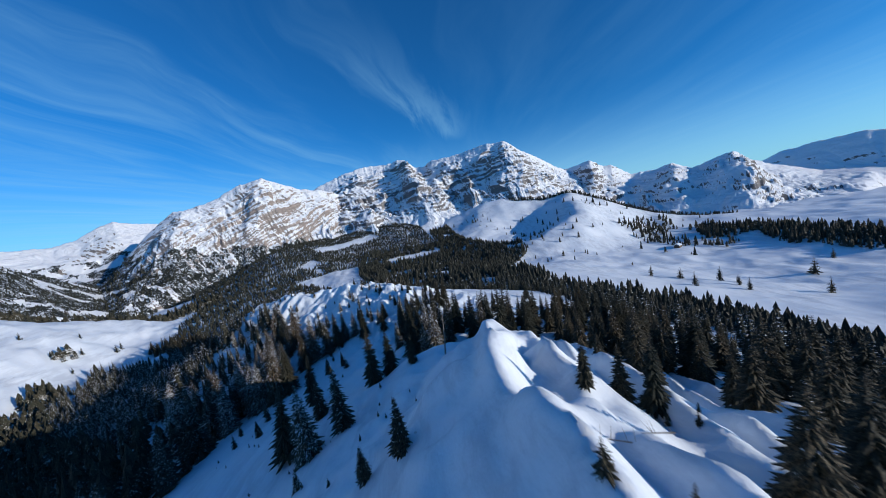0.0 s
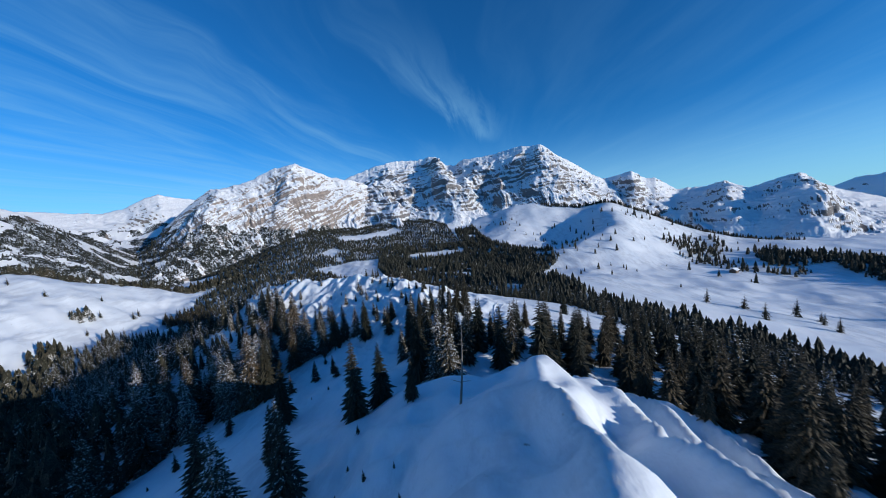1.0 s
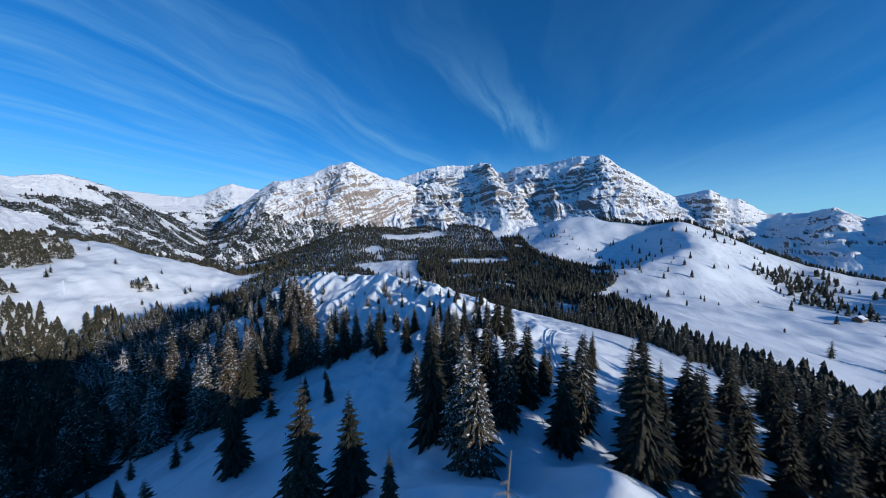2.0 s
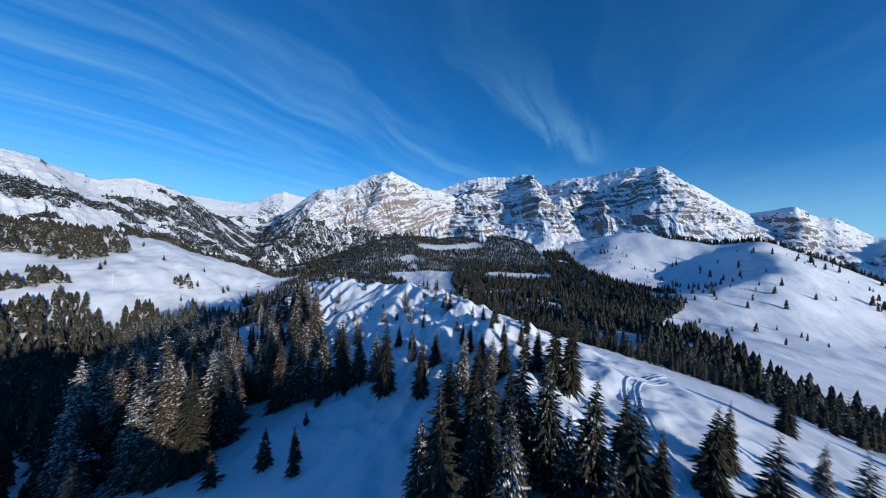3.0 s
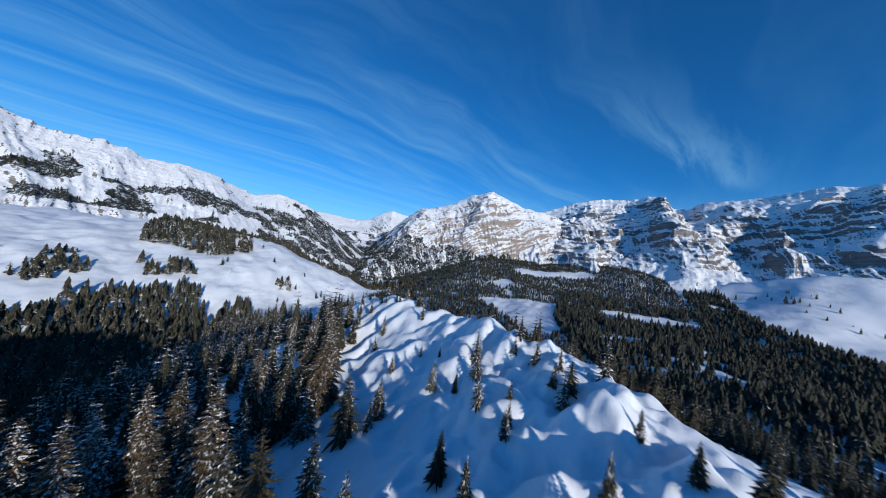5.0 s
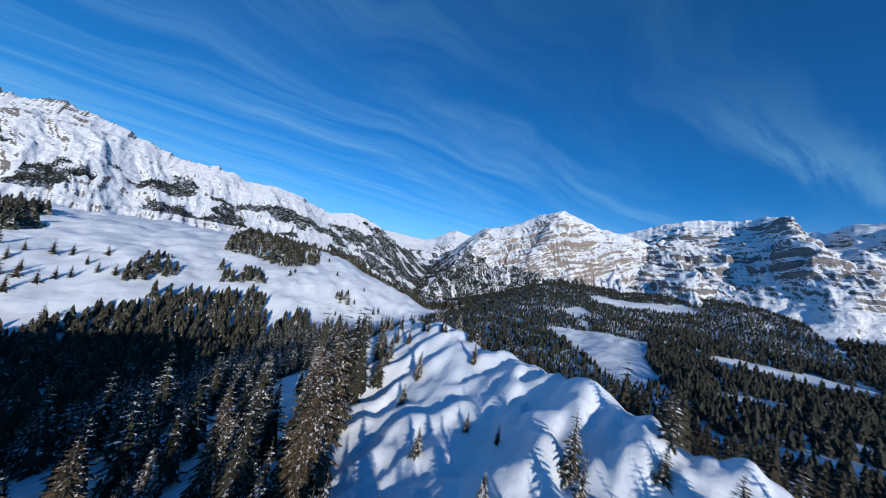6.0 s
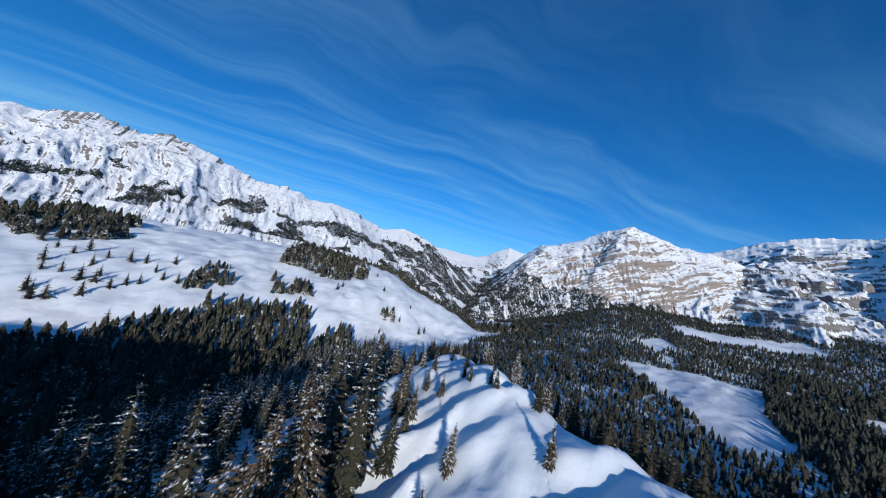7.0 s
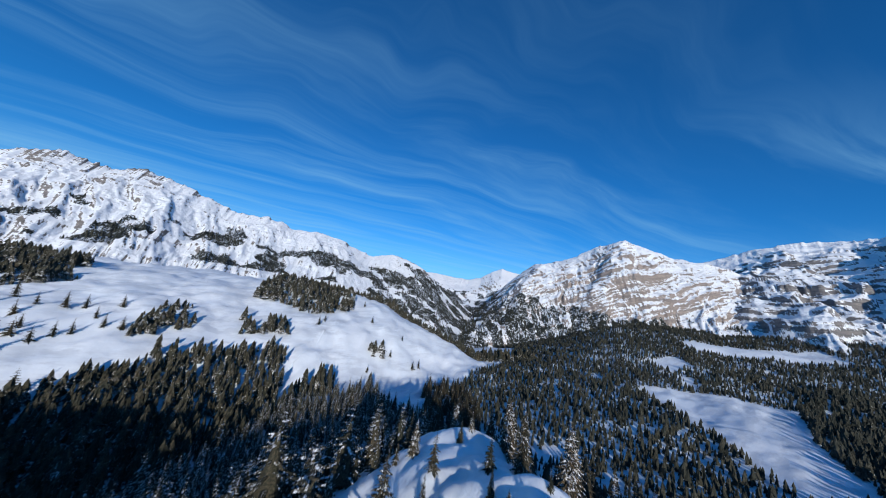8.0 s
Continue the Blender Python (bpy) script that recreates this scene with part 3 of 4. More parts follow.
def trunk_mesh(name, seed):
    rng = random.Random(seed)
    verts, faces = [], []
    levels = 7
    for i in range(levels):
        f = i / (levels - 1)
        rad = 0.019 * (1 - f) ** 0.9 + 0.0012
        ox, oy = rng.uniform(-0.003, 0.003), rng.uniform(-0.003, 0.003)
        for k in range(7):
            a = 6.283 * k / 7
            verts.append((ox + rad * math.cos(a), oy + rad * math.sin(a), f * 1.0 - 0.05))
    for i in range(levels - 1):
        for k in range(7):
            faces.append((i * 7 + k, i * 7 + (k + 1) % 7, (i + 1) * 7 + (k + 1) % 7, (i + 1) * 7 + k))
    data = bpy.data.meshes.new(name)
    data.from_pydata(verts, [], faces)
    data.materials.append(BARK)
    data.update()
    return data


def spruce(seed, whorls, arms, segments, width, needles=NEEDLES):
    root = new("spruce")
    for name, data in (("trunk", trunk_mesh("trunk", seed)), ("crown", crown_mesh("crown", seed, whorls, arms, segments, width, needles))):
        new(name, data).parent = root
    return root


KINDS = [spruce(100 + i, w, a, 2, wd) for i, (w, a, wd) in enumerate([(33, 13, 0.20), (31, 13, 0.235), (35, 12, 0.18), (30, 13, 0.255), (32, 13, 0.215)])]
LADEN = [spruce(120 + i, w, a, 2, wd, SNOWY) for i, (w, a, wd) in enumerate([(32, 13, 0.20), (30, 13, 0.235), (34, 12, 0.18), (30, 13, 0.25)])]
SUNLIT_BROWNS = [spruce(150 + i, w, a, 2, wd, SUNLIT_BROWN) for i, (w, a, wd) in enumerate([(33, 14, 0.24), (31, 14, 0.26), (34, 13, 0.22)])]
SMALL = [spruce(200 + i, w, a, 3, wd) for i, (w, a, wd) in enumerate([(13, 8, 0.27), (12, 8, 0.32), (14, 8, 0.24)])]
THIN = [spruce(210 + i, w, a, 3, wd, SNOWY) for i, (w, a, wd) in enumerate([(15, 8, 0.24), (14, 8, 0.28), (16, 8, 0.21)])]
USED = set()


def plant(kind, x, y, height, label, group, lean=0.0):
    z = float(ground_height(np.array([float(x)]), np.array([float(y)]))[0])
    m = pose(x, y, z - 0.15, random.uniform(-lean, lean), random.uniform(-lean, lean), random.uniform(0, 360))
    if kind in USED:
        made = copy_thing(kind, m)
    else:
        USED.add(kind)
        made = kind
        made.matrix_basis = m
    made.scale = (height, height, height)
    return tagged(made, label, "tree", group)


def inside(x, y, poly):
    hit = np.zeros(x.shape, bool)
    for (ax, ay), (bx, by) in zip(poly, poly[1:] + poly[:1]):
        cross = (ay > y) != (by > y)
        hit ^= cross & (x < (bx - ax) * (y - ay) / ((by - ay) if by != ay else 1e-9) + ax)
    return hit


def scatter(poly, gap, seed, thin=0.0, patch=38):
    """Places on a jittered grid inside the outline, thinned out in patches."""
    rng = np.random.default_rng(seed)
    p = np.array(poly)
    gx, gy = np.meshgrid(np.arange(p[:, 0].min(), p[:, 0].max(), gap), np.arange(p[:, 1].min(), p[:, 1].max(), gap))
    x, y = gx.ravel() + rng.uniform(-0.5, 0.5, gx.size) * gap, gy.ravel() + rng.uniform(-0.5, 0.5, gx.size) * gap
    keep = inside(x, y, poly) & (fbm(x / patch, y / patch, 3, seed) > thin - 0.7) & (rng.uniform(size=x.size) > 0.08)
    return x[keep], y[keep], rng


def skirts(x, y, z, h, wide, lean, rng, layers, points):
    """Far spruces: tiers of ragged skirts."""
    n = len(x)
    per = layers * (points + 1)
    verts = np.zeros((n, per, 3))
    faces = []
    for k in range(layers):
        f0 = 0.05 + 0.80 * k / layers
        f1 = min(1.0, f0 + 1.9 / layers + 0.06)
        verts[:, k * (points + 1)] = np.stack([x + lean[0] * f1, y + lean[1] * f1, z + h * f1], -1)
        turn = rng.uniform(0, 6.28, n)
        for j in range(points):
            a = turn + 6.283 * j / points
            rad = wide * ((1 - f0) ** 0.75 + 0.02) * (1.0 if j % 2 else 0.6) * rng.uniform(0.7, 1.25, n)
            drop = f0 + rng.uniform(-0.045, 0.02, n) + (0.0 if j % 2 else 0.03)
            verts[:, k * (points + 1) + 1 + j] = np.stack([x + lean[0] * f0 + rad * np.cos(a), y + lean[1] * f0 + rad * np.sin(a), z + h * drop], -1)
            faces.append((k * (points + 1), k * (points + 1) + 1 + j, k * (points + 1) + 1 + (j + 1) % points))
    return verts.reshape(-1, 3), (np.array(faces)[None] + (np.arange(n) * per)[:, None, None]).reshape(-1, 3)


def bough_arrays(seed, whorls, arms, width):
    data = crown_mesh("bough_pattern", seed, whorls, arms, 1, width, NEEDLES)
    data.calc_loop_triangles()
    verts = np.array([v.co[:] for v in data.vertices])
    faces = np.array([t.vertices[:] for t in data.loop_triangles])
    bpy.data.meshes.remove(data)
    return verts, faces


BOUGHS = [bough_arrays(300, 13, 6, 0.21), bough_arrays(301, 12, 6, 0.24), bough_arrays(302, 14, 5, 0.19)]


def boughs(x, y, z, h, rng, girth, patterns):
    """Nearer spruces: whorls of single boughs."""
    verts, faces, base = [], [], 0
    for k in range(len(x)):
        v, f = patterns[k % len(patterns)]
        a = rng.uniform(0, 6.28)
        c, s = math.cos(a) * girth, math.sin(a) * girth
        verts.append(np.stack([x[k] + h[k] * (v[:, 0] * c - v[:, 1] * s), y[k] + h[k] * (v[:, 0] * s + v[:, 1] * c), z[k] + h[k] * v[:, 2]], -1))
        faces.append(f + base)
        base += len(v)
    return np.concatenate(verts), np.concatenate(faces)


def forest(name, x, y, rng, low, high, layers, points, label, needles=None, z=None, girth=1.0):
    """Many spruces in one mesh, with single boughs where the wood comes close to the ridge."""
    near = middle = np.zeros(len(x), bool)
    if z is None:
        z = ground_height(x, y)
        away = np.abs(spine(x, y, RIDGE)[0])
        near = away < np.where((x < -60) & (y < 235), 74, np.where(layers > 3, 92, 40))
        middle = (away < 130) & ~near & (layers > 3)
    n = len(x)
    h = rng.uniform(low, high, n) * rng.choice([1.0, 1.0, 0.8, 0.6, 0.45], n)
    wide = h * rng.uniform(0.17, 0.29, n) * girth
    lean = rng.uniform(-0.03, 0.03, (2, n)) * h
    far = ~(near | middle)
    verts, faces = skirts(x[far], y[far], z[far], h[far], wide[far], lean[:, far], rng, layers, points)
    plain = len(faces)
    if middle.any():
        more, rest = skirts(x[middle], y[middle], z[middle], h[middle], wide[middle] * 0.95, lean[:, middle], rng, 11, 9)
        faces = np.concatenate([faces, rest + len(verts)])
        verts = np.concatenate([verts, more])
        plain = len(faces)
    if near.any():
        more, rest = boughs(x[near], y[near], z[near], h[near], rng, girth, BOUGHS)
        faces = np.concatenate([faces, rest + len(verts)])
        verts = np.concatenate([verts, more])
        plain = len(faces) - len(rest)
    made = mesh_object(name, verts, faces, [needles or RIME, needles if needles is BROWN else WOODS if needles is None else DARK], smooth=False)
    made.data.polygons.foreach_set("material_index", (np.arange(len(faces)) >= plain).astype(np.int32))
    return tagged(made, label, "forest", kind="stuff")


def mountain_wood(name, side, gap, seed, low, high, grows, label):
    """Spruces on a mountain side wherever grows(x, y, z) allows."""
    x, y, z = SIDES[side]
    rng = np.random.default_rng(seed)
    dx, dy = np.gradient(x), np.gradient(y)
    area = np.abs(dx[0] * dy[1] - dx[1] * dy[0])
    count = rng.poisson(np.clip(area / gap ** 2, 0, 4))[:-1, :-1]
    i, j = np.nonzero(count)
    i, j = np.repeat(i, count[i, j]), np.repeat(j, count[i, j])
    u, v = rng.uniform(size=len(i)), rng.uniform(size=len(i))
    spots = [(q[i, j] * (1 - u) + q[i + 1, j] * u) * (1 - v) + (q[i, j + 1] * (1 - u) + q[i + 1, j + 1] * u) * v for q in (x, y, z)]
    keep = grows(*spots)
    spots = [q[keep] for q in spots]
    return forest(name, spots[0], spots[1], rng, low, high, 2, 5, label, FROSTED, spots[2] - 0.4)


# ---- woods: outlines on the plan ----
LEFT_NEAR = [(-52, -30), (-58, 10), (-66, 45), (-62, 62), (-47, 75), (-45, 92), (-50, 105), (-55, 117), (-70, 131), (-78, 142), (-100, 145), (-114, 100), (-112, 40), (-95, -30)]
LEFT_WOOD = [(-95, -30), (-112, 40), (-114, 100), (-100, 145), (-95, 154), (-125, 178), (-165, 216), (-180, 235), (-208, 232), (-241, 225), (-228, 202), (-244, 203), (-260, 208), (-249, 187),
             (-229, 170), (-254, 176), (-280, 177), (-276, 146), (-268, 113), (-257, 95), (-246, 84), (-238, 70), (-215, 35), (-190, -40), (-120, -70)]
RIGHT_NEAR = [(26, 38), (34, 20), (46, 2), (75, -10), (95, 20), (88, 62), (66, 80), (48, 76), (40, 66), (22, 58)]
RIGHT_WOOD = [(88, 62), (95, 20), (75, -10), (130, -40), (190, 40), (178, 105), (162, 135), (146, 152), (121, 160), (113, 187), (118, 230), (98, 262), (150, 340), (181, 372), (190, 427), (135, 508), (122, 575), (118, 659), (73, 640), (73, 560), (-60, 545), (-72, 470),
              (-60, 385), (-46, 335), (-30, 300), (-60, 232), (-10, 192), (15, 160), (27, 142), (45, 136), (66, 132), (72, 100)]
DOME_WOOD = [(8, 150), (-20, 146), (-42, 160), (-62, 166), (-90, 182), (-120, 205), (-125, 240), (-60, 234), (-10, 190)]
FAR_WOOD = [(-125, 240), (-180, 240), (-230, 290), (-250, 330), (-262, 400), (-330, 480), (-470, 560), (-560, 640), (-420, 690), (-330, 700), (-230, 690), (-130, 740), (-20, 790), (60, 700), (73, 560), (-60, 545),
            (-72, 465), (-112, 447), (-152, 418), (-105, 362), (-64, 312), (-46, 330), (-30, 300), (-60, 234)]
FIELD = [(-152, 416), (-112, 447), (-70, 466), (-62, 385), (-46, 332), (-62, 308), (-103, 360)]
GLADES = [[(-175, 598), (-120, 640), (-60, 700), (-40, 665), (-105, 600), (-150, 580)], [(-170, 496), (-157, 530), (-134, 505), (-149, 479)], [(10, 330), (60, 300), (75, 318), (20, 350)], [(-20, 440), (40, 420), (60, 435), (-15, 458)],
          [(-25, 489), (3, 512), (73, 508), (68, 491), (22, 478), (-22, 475)], [(-19, 354), (13, 385), (10, 359), (-19, 334)], [(-7, 288), (36, 308), (27, 283), (-8, 270)], [(40, 304), (76, 343), (56, 296), (32, 278)]]
GROVES = [[(-278, 104), (-295, 130), (-311, 128), (-318, 122), (-297, 102)], [(-290, 153), (-292, 185), (-307, 190), (-309, 154)],
          [(-343, 163), (-334, 182), (-326, 195), (-325, 232), (-350, 252), (-400, 240), (-415, 195), (-362, 168)], [(-275, 237), (-276, 255), (-284, 256), (-286, 243)], [(-330, 20), (-338, 48), (-355, 64), (-400, 60), (-440, 20), (-400, -30)]]
ALP_GROVES = [[(345, 478), (361, 500), (403, 503), (391, 489)], [(363, 413), (450, 466), (502, 477), (492, 435), (430, 385), (398, 345), (400, 313), (397, 276), (431, 288), (391, 258), (374, 272), (354, 321), (345, 337)]]
TREELINE = [(268, 633), (295, 618), (318, 607), (361, 582), (399, 557), (432, 532), (465, 511), (483, 500), (543, 454), (618, 420), (623, 430), (548, 464), (488, 510), (470, 521), (437, 542), (404, 567), (366, 592), (323, 617), (300, 628), (273, 643)]
HILL_BACK = [(-432, 222), (-362, 296), (-312, 346), (-272, 392), (-250, 420), (-275, 440), (-330, 380), (-390, 320), (-450, 250)]

NOTCH = [(-240, 268), (-222, 292), (-178, 262), (-150, 234), (-140, 212), (-160, 212), (-195, 238)]
BEHIND_ALP = [(404, 306), (456, 285), (413, 226), (418, 211), (412, 191), (413, 165), (443, 150), (480, 170), (499, 256), (520, 300), (477, 383), (440, 350)]
OPEN_SLOPE = [(-48, 0), (-12, 2), (-2, 24), (-8, 60), (-38, 66), (-56, 40)]

TALL = "dark green spruce with traces of snow on its boughs"


def without(x, y, rng, holes):
    keep = np.ones(x.shape, bool)
    for hole in holes:
        keep &= ~inside(x, y, hole)
    return x[keep], y[keep], rng


forest("left_forest", *scatter(LEFT_WOOD, 2.9, 3, -0.02, 26), 6.5, 12, 10, 9, "dense dark spruce forest on the shaded slope", girth=1.12)
forest("valley_forest", *without(*scatter(RIGHT_WOOD, 3.1, 4, 0.12), [FIELD] + GLADES), 5, 10, 6, 8, "dark spruce forest on the valley floor, dusted with snow", FROSTED, girth=1.15)
forest("slope_forest", *scatter(DOME_WOOD, 3.8, 6, -0.3), 7, 13, 9, 9, "brownish conifers on the slope below the dome", BROWN)
forest("far_forest", *without(*scatter(FAR_WOOD, 2.7, 5, -0.1), [FIELD] + GLADES), 3.2, 6.5, 3, 6, "dense dark conifer forest below the mountain", FROSTED, girth=1.1)
for k, outline in enumerate(GROVES):
    forest("grove", *scatter(outline, 2.9, 40 + k, 0.42, 13), 5, 11, 8, 9, "clump of olive-green spruces on the snowy hill", girth=1.5)
mountain_wood("mountain_wood", "mountain_3", 3.6, 81, 4, 7, peak_woods, "dark spruces on the lower flank of the rocky peak")
mountain_wood("mountain_wood", "mountain_1", 3.4, 82, 3, 5.5, range_woods, "dark woods in patches on the snowy mountain side")
forest("grove", *scatter(TREELINE, 3.0, 55, -0.9), 6, 10, 6, 8, "dark row of spruces along the crest of the alp")
forest("grove", *scatter(HILL_BACK, 4.0, 56, -0.2), 8, 12, 6, 8, "band of conifers behind the brow of the hill", girth=1.4)
forest("grove", *scatter(NOTCH, 3.4, 57, -0.6), 7, 13, 9, 9, "brownish conifers in the notch beside the dome", BROWN, girth=1.35)
forest("dwarf_spruce", *scatter(OPEN_SLOPE, 6.0, 58, 0.62), 0.6, 1.7, 6, 7, "tiny dark spruces poking out of shaded snow", girth=1.3)
forest("grove", *scatter([(120, 640), (160, 600), (190, 520), (200, 430), (185, 372), (230, 350), (260, 420), (230, 520), (180, 640)], 12, 67, 0.6, 30), 5, 10, 8, 9, "scattered spruces at the foot of the alp")
forest("grove", *scatter(BEHIND_ALP, 4.5, 59, 0.1, 30), 8, 14, 7, 9, "dark spruce wood behind the pasture")
for k, outline in enumerate(ALP_GROVES):
    forest("grove", *scatter(outline, 7.0, 60 + k, 0.2), 7, 13, 7, 9, "scattered dark spruces on the snowy alp")

forest("grove", *scatter([(120, 350), (200, 520), (300, 600), (430, 520), (520, 470), (430, 330), (330, 230), (230, 230)], 25, 64, 0.75), 7, 12, 8, 9, "scattered single spruces on the snowy alp")

# single spruces: x, y, height of the tip
RIDGE_TREES = [(-14, 35.5, -14.5), (-10, 37, -16), (-4.7, 30, -16), (-18.3, 21, -15), (-24.5, 20, -16.5), (-32.6, 50, -22.5), (-29, 23, -18), (-4, 54, -13), (0, 50, -14), (6.5, 54, -17), (13.5, 49.5, -15), (10.5, 60.5, -16),
               (-7, 75, -20), (-7, 87, -20), (-2, 89, -21), (-4, 82, -20), (25, 75, -22), (29, 79, -23), (30, 65, -20), (20, 60, -17), (24, 52, -15), (20, 44, -13), (-46, 70, -24), (17, 53, -16), (2, 46, -15)]
SLOPE_TREES = [(-6.8, -3.5, 5.6), (-11.2, -1.1, 4.2), (-23.0, 10.2, 3.3), (-25.5, 32.5, 8.7), (-45.1, 45.4, 4.6), (-66.5, 50.7, 7.2), (-50, 70, 20.5), (-53.5, 79.5, 19.0), (-82, 82, 20.1), (-88, 80, 23.0), (-60, 76, 20.7), (-66, 81, 21.3), (-72, 77, 21.3), (-77, 84, 20.7), (-56, 87, 17.2), (-63, 90, 16.7), (-70, 92, 17.2), (-47.5, 91, 15.5), (-44.3, 93.4, 18.4), (-57.8, 97, 14.4)]
# x, y, height
SADDLE_TREES = [(-22.6, 89, 14.5), (-34, 93, 15), (-31, 95, 13), (-27, 94.5, 11.5), (-50, 100, 13.5), (-33.6, 71, 6), (-28.5, 71, 5.5), (-6.2, 69, 13.5), (-1.8, 65, 16), (5, 68, 14),
                (17, 70, 8), (8.9, 66.3, 12.5), (12.6, 67.8, 11.5), (-3.5, 71.5, 12), (2, 70, 14.5), (1, 62, 13), (6, 62.5, 12), (-8.5, 65.5, 9), (14.8, 65, 9.5), (52, 100, 9), (42, 82, 7), (-38, 92.5, 15), (-14.6, 99, 8), (-16.6, 95, 7.4), (-7.3, 101, 7), (-26.4, 107.5, 5.8), (-22, 104.6, 5.7), (-43, 117, 7), (-22, 116.5, 4), (-2, 108, 6), (6, 112, 7)]
CLUMP_TREES = [(11.5, 88.5, 14), (8.9, 89.2, 12), (6.7, 92.9, 9), (0.3, 91, 8.3), (4.2, 91.7, 7.8), (-14.6, 86.5, 10.3), (-14.2, 97.4, 8.7), (-9.1, 103.2, 5.5), (-2.2, 80, 11.5), (1.2, 77, 9), (-4, 94, 7.7)]
SAPLINGS = [(-54, 54, 4), (-50, 60, 3.8), (-47, 55, 5), (-52, 47, 4), (-27, 68.7, 4.1), (-34, 81, 3.3), (-36.5, 88, 4.2), (-38.5, 67, 5.6), (17, -12.3, 1.6), (15.8, -10.6, 1.7), (2.1, -22.2, 1.7), (5.7, -22.2, 1.7), (24, -6, 1.6), (-14, 12, 1.2), (-9, 17, 1.4), (-5, 12, 0.9), (-17, 5, 1.3)]
DOME_TREES = [(-30.6, 125.6, 6.4), (-26, 134, 5), (-46.7, 133.4, 3), (-41.3, 132, 2.4), (-49.8, 128, 3.9), (-27, 118.5, 5.8), (-23, 119.6, 3), (-16, 123.6, 5.5), (-48, 114.6, 10), (-12, 128, 7), (-18, 139, 6), (-68, 150, 3), (-74, 141, 5), (-62, 136, 4), (-32.5, 129.8, 7), (-26, 131, 3.8), (-21.9, 128.6, 4.6), (-18, 126.7, 4.3),
              (-16.4, 121.5, 5.9), (-45.3, 112.3, 11), (-42, 113.7, 5.2), (-59.6, 109.4, 10.5), (-66.6, 106, 8.6), (-60, 114.6, 10), (-58, 118, 12), (-53.7, 111.7, 10), (-84.2, 152.5, 4.4), (-89, 163, 2.9), (-78.4, 155, 3.5), (-93, 153.4, 3.3),
              (-71, 154, 2), (-103, 153, 4.5), (-98, 159, 6), (-106, 163, 7), (-110, 171, 8)]
BROW_TREES = [(-81.2, 144.4, 11.1), (-75.5, 142.7, 5.1), (-81.3, 149.2, 4.4), (-75.2, 147.5, 3.4), (-86.7, 140.0, 7.8), (-91.6, 144.3, 7.8), (-75.1, 151.6, 3.0), (-65.4, 148.2, 2.5), (-60.0, 149.9, 4.2), (-92.1, 155.6, 4.7), (-87.8, 159.8, 3.1), (-110.9, 145.6, 9.8), (-92.0, 137.0, 11.6), (-95.6, 136.6, 9.5), (-82.7, 134.7, 8.5), (-71.1, 137.0, 7.2), (-63.3, 139.9, 5.5), (-73.7, 132.2, 6.1), (-54.0, 143.6, 4.4), (-71.6, 149.5, 2.5), (-80, 163, 8), (-75, 165, 9), (-70, 164, 8), (-86, 168, 8), (-92, 171, 7), (-66, 161.5, 8), (-61, 157.5, 6), (-97, 167.5, 6)]
FLANK_TREES = [(-20.2, 100.0, 6.8), (-21.6, 114.0, 3.6), (-11.0, 107.0, 4.7), (-5.0, 110.7, 3.5), (0.3, 100.9, 4.9), (4.0, 100.2, 5.3), (7.7, 100.5, 4.8), (-2.6, 104.5, 3.5), (4.8, 118.1, 2.8), (-37.0, 122.7, 5.1), (-32.7, 122.8, 3.8), (-18.4, 124.4, 3.3), (-8.4, 117.8, 3.6)]
SHOULDER_TREES = [(10, -8.7, 4.5), (14.5, -7.2, 6.2), (16.4, -8.9, 7.6), (14.9, -20.1, 7.8), (18.5, -20.5, 9.8), (24.7, -17, 9), (32.5, -11, 10.5), (37, -12, 10), (34, -4, 11), (38.8, 1.8, 8), (30.1, 20.3, 6), (19.2, 2.6, 4.3), (21, 4, 5), (46, 5.3, 8), (49.6, 4.3, 9.5), (34.4, 14, 13), (43, 19, 12), (31, 6, 8)]
HILL_TREES = [(-248, 81, 12), (-306, 206, 8), (-312, 212, 7), (-278, 259, 7), (-267, 275, 8), (-269, 282, 8), (-237, 284, 8), (-224, 257, 9), (-263, 233, 6), (-294, 278, 6), (-313, 255, 7), (-344, 259, 7), (-287, 93, 8),
              (-287, 100, 8), (-280, 79, 8), (-282, 84, 8), (-275, 74, 8), (-268, 66, 10), (-286, 67, 8), (-281, 61, 10), (-296, 88, 7), (-262, 52, 11), (-270, 48, 10), (-300, 60, 9), (-328, 31, 11), (-290, 45, 7), (-320, 40, 7), (-286, 53, 8), (-311, 49, 7), (-319, 53, 11), (-299, 42, 11), (-264, 56, 9), (-263, 52, 7), (-307, 64, 7), (-308, 95, 8), (-307, 81, 9), (-306, 74, 10), (-279, 67, 9)]
ALP_TREES = [(224, 409, 11), (212, 390, 10), (257, 365, 12), (183, 315, 11), (196, 285, 10), (238, 321, 10), (339, 525, 9), (306, 539, 8), (284, 539, 8), (309, 504, 9), (285, 492, 9), (253, 471, 9), (251, 441, 9), (269, 451, 9),
             (302, 451, 10), (378, 486, 10), (415, 501, 9), (425, 475, 9), (405, 449, 10), (448, 459, 10), (511, 434, 10), (441, 382, 10), (445, 364, 10), (537, 425, 10)]
PASTURE_TREES = [(199, 184, 11), (214, 172, 10), (205, 152, 12), (233, 157, 13), (240, 150, 7), (228, 134, 10), (233, 144, 8), (316, 152, 15), (378, 175, 11), (268, 117, 12)]
forest("grove", np.array([q[0] for q in ALP_TREES], float), np.array([q[1] for q in ALP_TREES], float), np.random.default_rng(66), 9, 12, 9, 9, "single dark spruces on the snowy alp")
